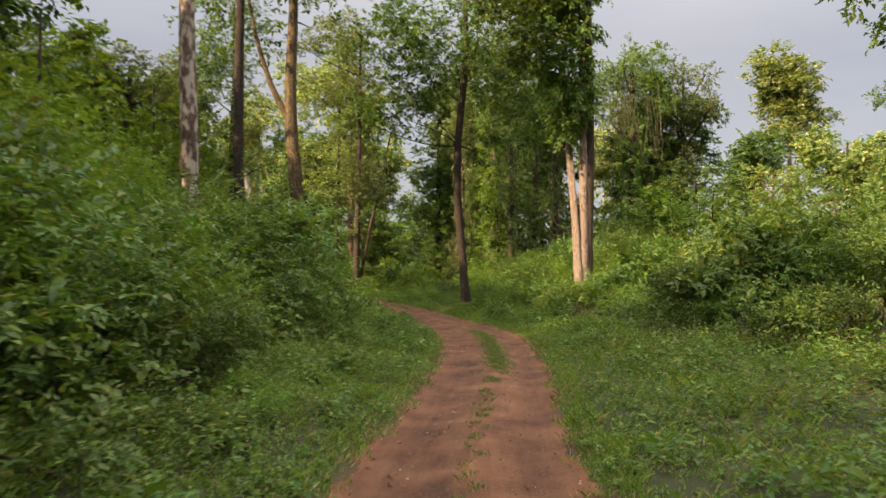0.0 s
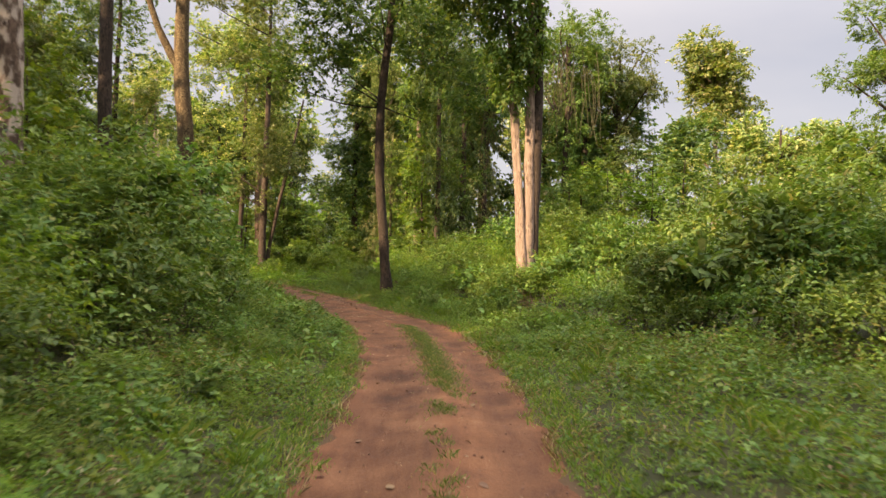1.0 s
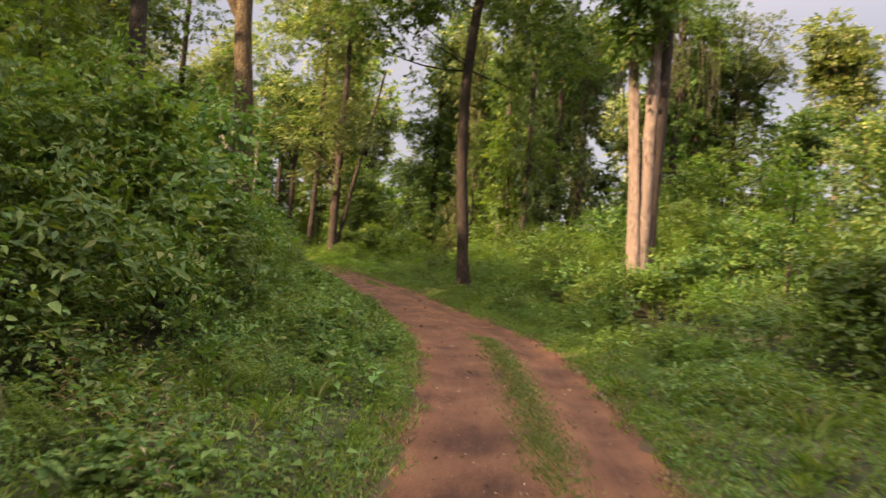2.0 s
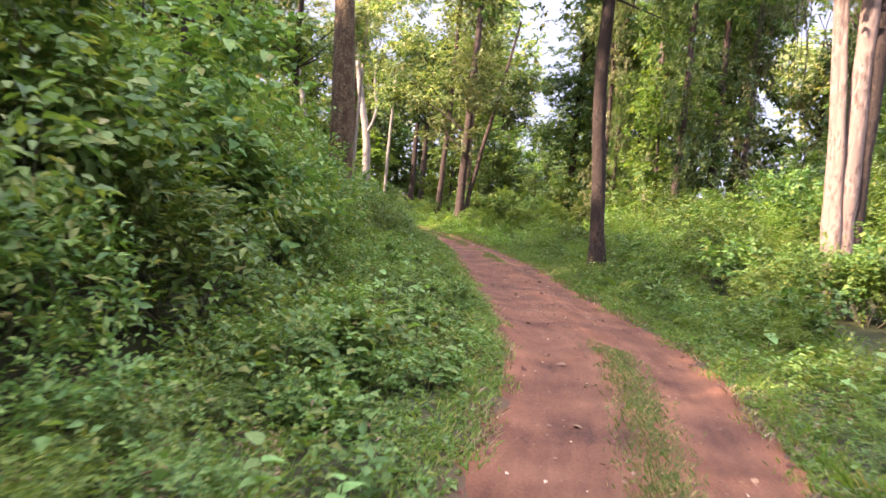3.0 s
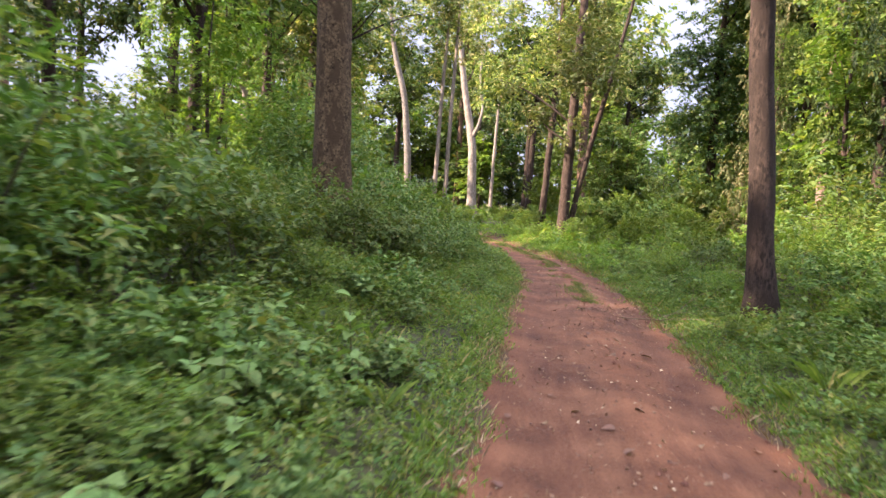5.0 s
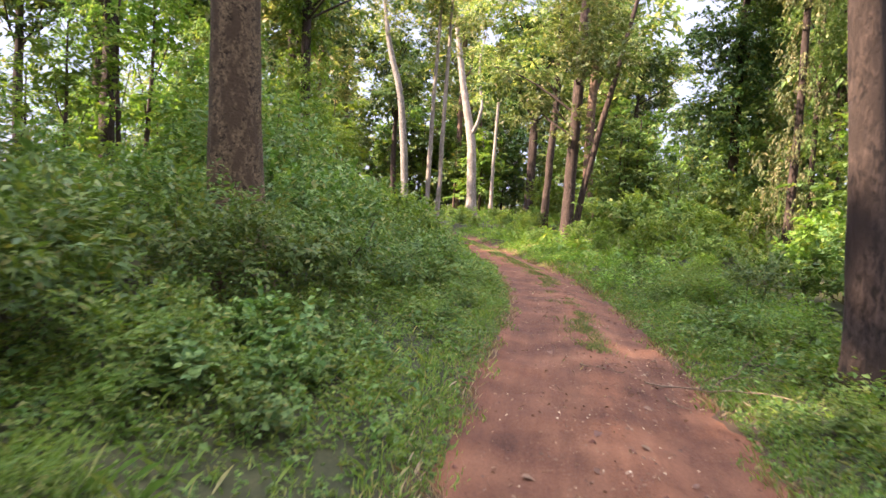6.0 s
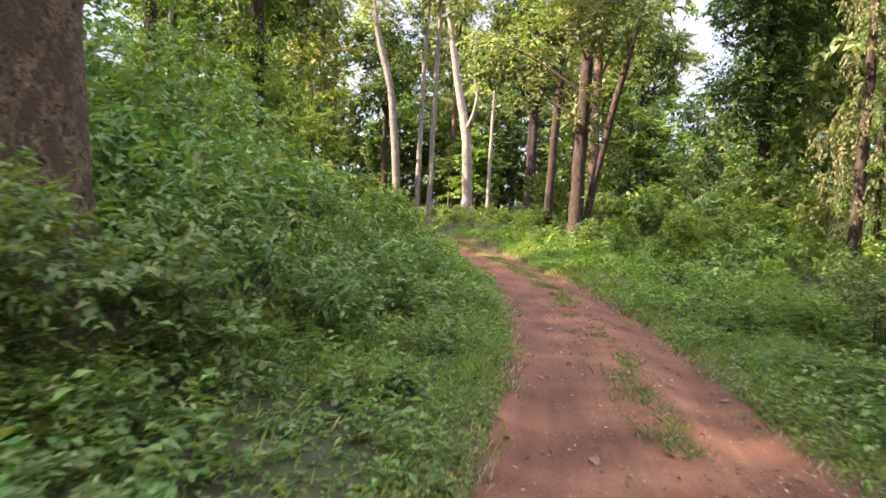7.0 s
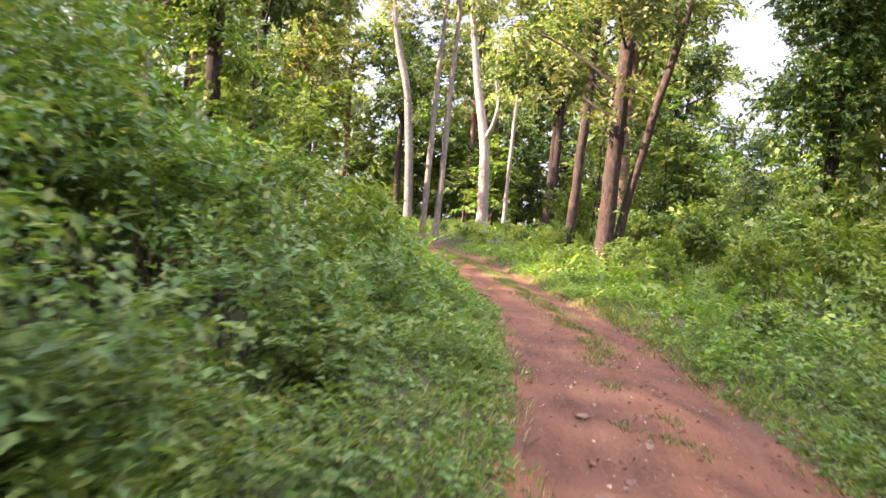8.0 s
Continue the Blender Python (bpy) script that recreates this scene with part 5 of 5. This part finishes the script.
BROAD = [broad_plant(71, 0.45, 10, 0, "knee-high plant with broad heart-shaped leaves at the verge"),
         broad_plant(72, 0.30, 8, 1, "low plant with soft oval leaves at the verge"),
         broad_plant(73, 0.60, 12, 2, "tall weed with large pale green leaves at the verge")]
rng = np.random.default_rng(33)
for k in range(52):
    y = rng.uniform(22, 31) if k < 42 else rng.uniform(15, 22)
    side = -1 if rng.uniform() < 0.75 else 1
    s = half_width(y) + (rng.uniform(0.35, 2.4) if side < 0 else rng.uniform(0.6, 2.6))
    plant(BROAD[rng.choice(3, p=(0.5, 0.42, 0.08))], float(place(side * s, y)), y, rng.uniform(0.55, 0.95), 1.1, rng.uniform(0, 360), 0.0)
# patches of the pale broad-leaved weed
for x, y, n in ((-2.6, 23.8, 11), (-2.9, 25.1, 12), (-2.1, 24.6, 10), (-1.7, 25.3, 7), (-3.5, 28.0, 11), (-3.0, 28.7, 10), (-2.6, 29.9, 8), (-4.4, 27.0, 8), (3.9, 22.6, 6)):
    for _ in range(n):
        plant(BROAD[rng.choice(3, p=(0.6, 0.25, 0.15))], x + rng.normal(0, 0.35), y + rng.normal(0, 0.4), rng.uniform(0.6, 0.95), rng.uniform(1.1, 1.5), rng.uniform(0, 360), 0.0)
for x, y, k, size in ((-1.35, 11.6, 0, 0.8), (-2.4, 10.5, 2, 0.7), (-2.0, 8.3, 1, 0.9)):
    plant(BROAD[k], x, y, size, 0.8, 77 * y, 0.0)


# ---------------- what lies on the track ----------------
FALLEN = [heart_leaf("fallen_leaf", 0.10, 0.06, DEAD_LEAF), heart_leaf("fallen_leaf", 0.07, 0.05, DEAD_LEAF)]
rng = np.random.default_rng(44)
for k in range(130):
    y = rng.uniform(8, 27) if k < 35 else rng.uniform(27, 47)
    s = rng.uniform(-0.95, 0.98) * half_width(y)
    x = float(place(s, y))
    ob = tagged(new("fallen_leaf", FALLEN[k % 2]), "dry curled brown leaf lying on the track", "leaf", "fallen leaves on the track")
    size = rng.uniform(0.5, 1.5)
    ob.matrix_basis = pose(x, y, float(ground_z(x, y)) + 0.02, rng.uniform(-12, 20), rng.uniform(-20, 20), rng.uniform(0, 360)) @ Matrix.Diagonal((size, size, size, 1))


def crumbs():
    """Litter and small stones, too small to count."""
    rng = np.random.default_rng(45)
    n = 7600
    y = np.concatenate([rng.uniform(6, 28, 1600), rng.uniform(28, 50, 4800), rng.normal(38.2, 0.7, n - 6400)])
    s = np.clip(rng.normal(0, 0.62, n), -1.1, 1.1) * half_width(y)
    s[6400:] = rng.normal(1.1, 0.45, n - 6400)
    x = place(s, y)
    p = np.stack([x, y, ground_z(x, y) + 0.012], 1)
    a = rng.uniform(0, 2 * np.pi, n)
    L = 0.012 + 0.045 * rng.uniform(0, 1, n) ** 2
    v, f = leaf_arrays(p, np.stack([np.cos(a), np.sin(a), rng.normal(0.1, 0.2, n)], 1), np.array([0, 0, 1.0]) + rng.normal(0, 0.3, (n, 3)), L, L * rng.uniform(0.3, 0.8, n), 0.1)
    return new("leaf_crumbs", mesh_of("leaf_crumbs", v, f, DEAD_LEAF))


tagged(crumbs(), "scattered leaf crumbs and bits of litter on red earth", "litter", kind="stuff")


def stones():
    rng = np.random.default_rng(46)
    pieces = []
    for _ in range(220):
        y = rng.uniform(6, 50)
        s = rng.choice([-1, 1]) * half_width(y) * rng.uniform(0.55, 1.05) if rng.uniform() < 0.6 else rng.uniform(-1, 1)
        x = float(place(s, y))
        r = rng.uniform(0.006, 0.018)
        c = np.array([x, y, float(ground_z(x, y)) + 0.3 * r])
        v = np.array([(1, 0, 0), (0, 1, 0), (-1, 0, 0), (0, -1, 0), (0, 0, 0.8), (0, 0, -0.8)]) * r * rng.uniform(0.6, 1.3, (6, 3)) + c
        pieces.append((v, np.array([(0, 1, 4), (1, 2, 4), (2, 3, 4), (3, 0, 4), (1, 0, 5), (2, 1, 5), (3, 2, 5), (0, 3, 5)])))
    return new("small_stones", mesh_of("small_stones", *join(pieces), STONE))


def clods():
    """Lumps of dry earth along the edges and the crown."""
    rng = np.random.default_rng(47)
    pieces = []
    for _ in range(620):
        y = rng.uniform(5, 52)
        s = rng.choice([-1, 1]) * half_width(y) * rng.uniform(0.82, 1.12) if rng.uniform() < 0.75 else rng.normal(0.14, 0.2)
        x = float(place(s, y))
        r = 0.008 + 0.03 * rng.uniform() ** 2.5
        c = np.array([x, y, float(ground_z(x, y)) + 0.25 * r])
        v = np.array([(1, 0, 0), (0.3, 0.9, 0), (-0.8, 0.6, 0), (-0.8, -0.6, 0), (0.3, -0.9, 0), (0.2, 0.1, 0.75), (-0.3, -0.1, 0.6)]) * r * rng.uniform(0.65, 1.3, (7, 3)) + c
        pieces.append((v, np.array([(0, 1, 5), (1, 2, 5), (2, 6, 5), (2, 3, 6), (3, 4, 6), (4, 5, 6), (4, 0, 5)])))
    return new("earth_clods", mesh_of("earth_clods", *join(pieces), CLOD))


tagged(clods(), "crumbled lumps of red earth along the ruts", "earth", kind="stuff")
tagged(stones(), "small pale and rusty stones along the ruts", "stones", kind="stuff")


def stick(path, r, label, name="fallen_branch", material=None):
    rng = np.random.default_rng(len(label) + int(path[0][0] * 100) % 97)
    pts = np.asarray(path, float)
    t = np.linspace(0, 1, 12)
    p = np.stack([np.interp(t, np.linspace(0, 1, len(pts)), pts[:, k]) for k in range(3)], 1)
    p += rng.normal(0, 0.012, p.shape)
    return tagged(new(name, mesh_of(name, *tube_arrays(p, np.linspace(r, r * 0.4, 12), 6, 0.08, rng), material or DRY, True)), label, "branch")


def on_ground(*pts):
    return [(x, y, float(ground_z(x, y)) + h) for x, y, h in pts]


# dry branches thrown aside at the right-hand edge
stick(on_ground((-0.95, 37.6, 0.03), (-0.3, 37.4, 0.07), (0.3, 37.0, 0.10), (0.7, 36.5, 0.05)), 0.011, "long bare dry branch lying at the track's edge")
stick(on_ground((-0.25, 37.6, 0.03), (0.15, 38.0, 0.22), (0.45, 38.3, 0.42)), 0.007, "grey dry twig sticking up from the verge")
stick(on_ground((-0.7, 37.15, 0.02), (-0.45, 36.75, 0.03)), 0.007, "short broken twig on red earth")
stick(on_ground((-1.75, 38.0, 0.02), (-1.2, 37.85, 0.03)), 0.012, "broken stick across the crown of the track")
stick(on_ground((0.1, 38.6, 0.05), (0.35, 38.0, 0.18), (0.75, 37.4, 0.12)), 0.006, "bent dry twig among the weeds")
stick(on_ground((-0.1, 37.9, 0.05), (0.12, 37.7, 0.10), (0.5, 37.6, 0.07)), 0.006, "thin grey twig crossing the thrown branches")
stick(on_ground((0.1, 38.9, 0.04), (0.2, 38.8, 0.26), (0.16, 38.7, 0.5)), 0.006, "pale dry twig standing up from the verge")
stick(on_ground((0.35, 38.3, 0.05), (0.55, 38.5, 0.30), (0.62, 38.6, 0.48)), 0.005, "pale dry twig standing up from the verge")
stick(on_ground((-0.55, 38.0, 0.02), (-0.4, 37.7, 0.02), (-0.35, 37.3, 0.03)), 0.007, "forked bare twig on red earth")
stick(on_ground((-1.02, 39.1, 0.02), (-0.95, 38.85, 0.10), (-0.93, 38.7, 0.05)), 0.006, "bare twig on the rut's edge")
# dry stalks standing in the verge weeds
for k, (x, y, h) in enumerate(((-2.6, 15.2, 0.75), (-3.3, 14.6, 0.9), (-1.7, 17.4, 0.6), (-3.0, 17.0, 0.7), (-2.2, 13.0, 0.5), (-3.6, 22.5, 1.1))):
    stick(on_ground((x, y, -0.05), (x + 0.04, y, h * 0.5), (x - 0.08 + 0.1 * k / 5, y + 0.05, h)), 0.008, "thin pale dry stalk standing among weeds", "dry_stalk")


# ---------------- dead wood and hanging stems among the trees ----------------
stick([(-6.1, 91.0, 5.6), (-5.4, 91.0, 4.7), (-3.9, 91.0, 2.6), (-2.4, 91.0, 0.4)], 0.2, "pale dead trunk leaning in the wood", "dead_trunk", BARK_WHITE)


def hanging_stems(x, y, top, low, n, spread, seed):
    rng = np.random.default_rng(seed)
    pieces = []
    for _ in range(n):
        px, py = x + rng.normal(0, spread), y + rng.normal(0, spread * 0.5)
        a, b = top + rng.uniform(-1, 1), low + rng.uniform(-1.5, 2.0)
        pts = curve_path((px, py, a), (px + rng.normal(0, 0.4), py, b), rng.normal(0, 0.25, 3), 7, rng, 0.08)
        pieces.append(tube_arrays(pts, np.linspace(0.024, 0.012, 7), 4))
    return tagged(new("hanging_stems", mesh_of("hanging_stems", *join(pieces), STEM, True)), "brown bare climber stems hanging from a canopy", "climbers", kind="stuff")


hanging_stems(13.4, 52.6, 14.8, 10.0, 30, 1.1, 91)
hanging_stems(8.0, 51.0, 12.0, 7.0, 22, 0.9, 93)

# a bough that reaches over the verge from a tree beside the start
lob = [(-3.8, 0.3, 6.3, 0.75, 0.42), (-3.3, 0.9, 6.1, 0.6, 0.35), (-3.0, -0.2, 6.75, 0.8, 0.5), (-4.35, 0.2, 6.5, 0.45, 0.3)] + blob(R, 0, 0, 10.5, 2.6, 1.6, 7, 1.0, 1.6)
tree("bough_tree", [[(0, 0, 0, 0.17), (0.1, 0, 4, 0.15), (0, 0, 8, 0.12), (0.1, 0, 11, 0.06)]], BARK_DARK, (lob, 7000, 0.13, LEAF_TREE), limbs_to(lob[:7], (0, 0, 0), 0.05, 5.2),
     label="tree whose leafy bough reaches over the verge", seed=16, at=(11.0, 12.4))
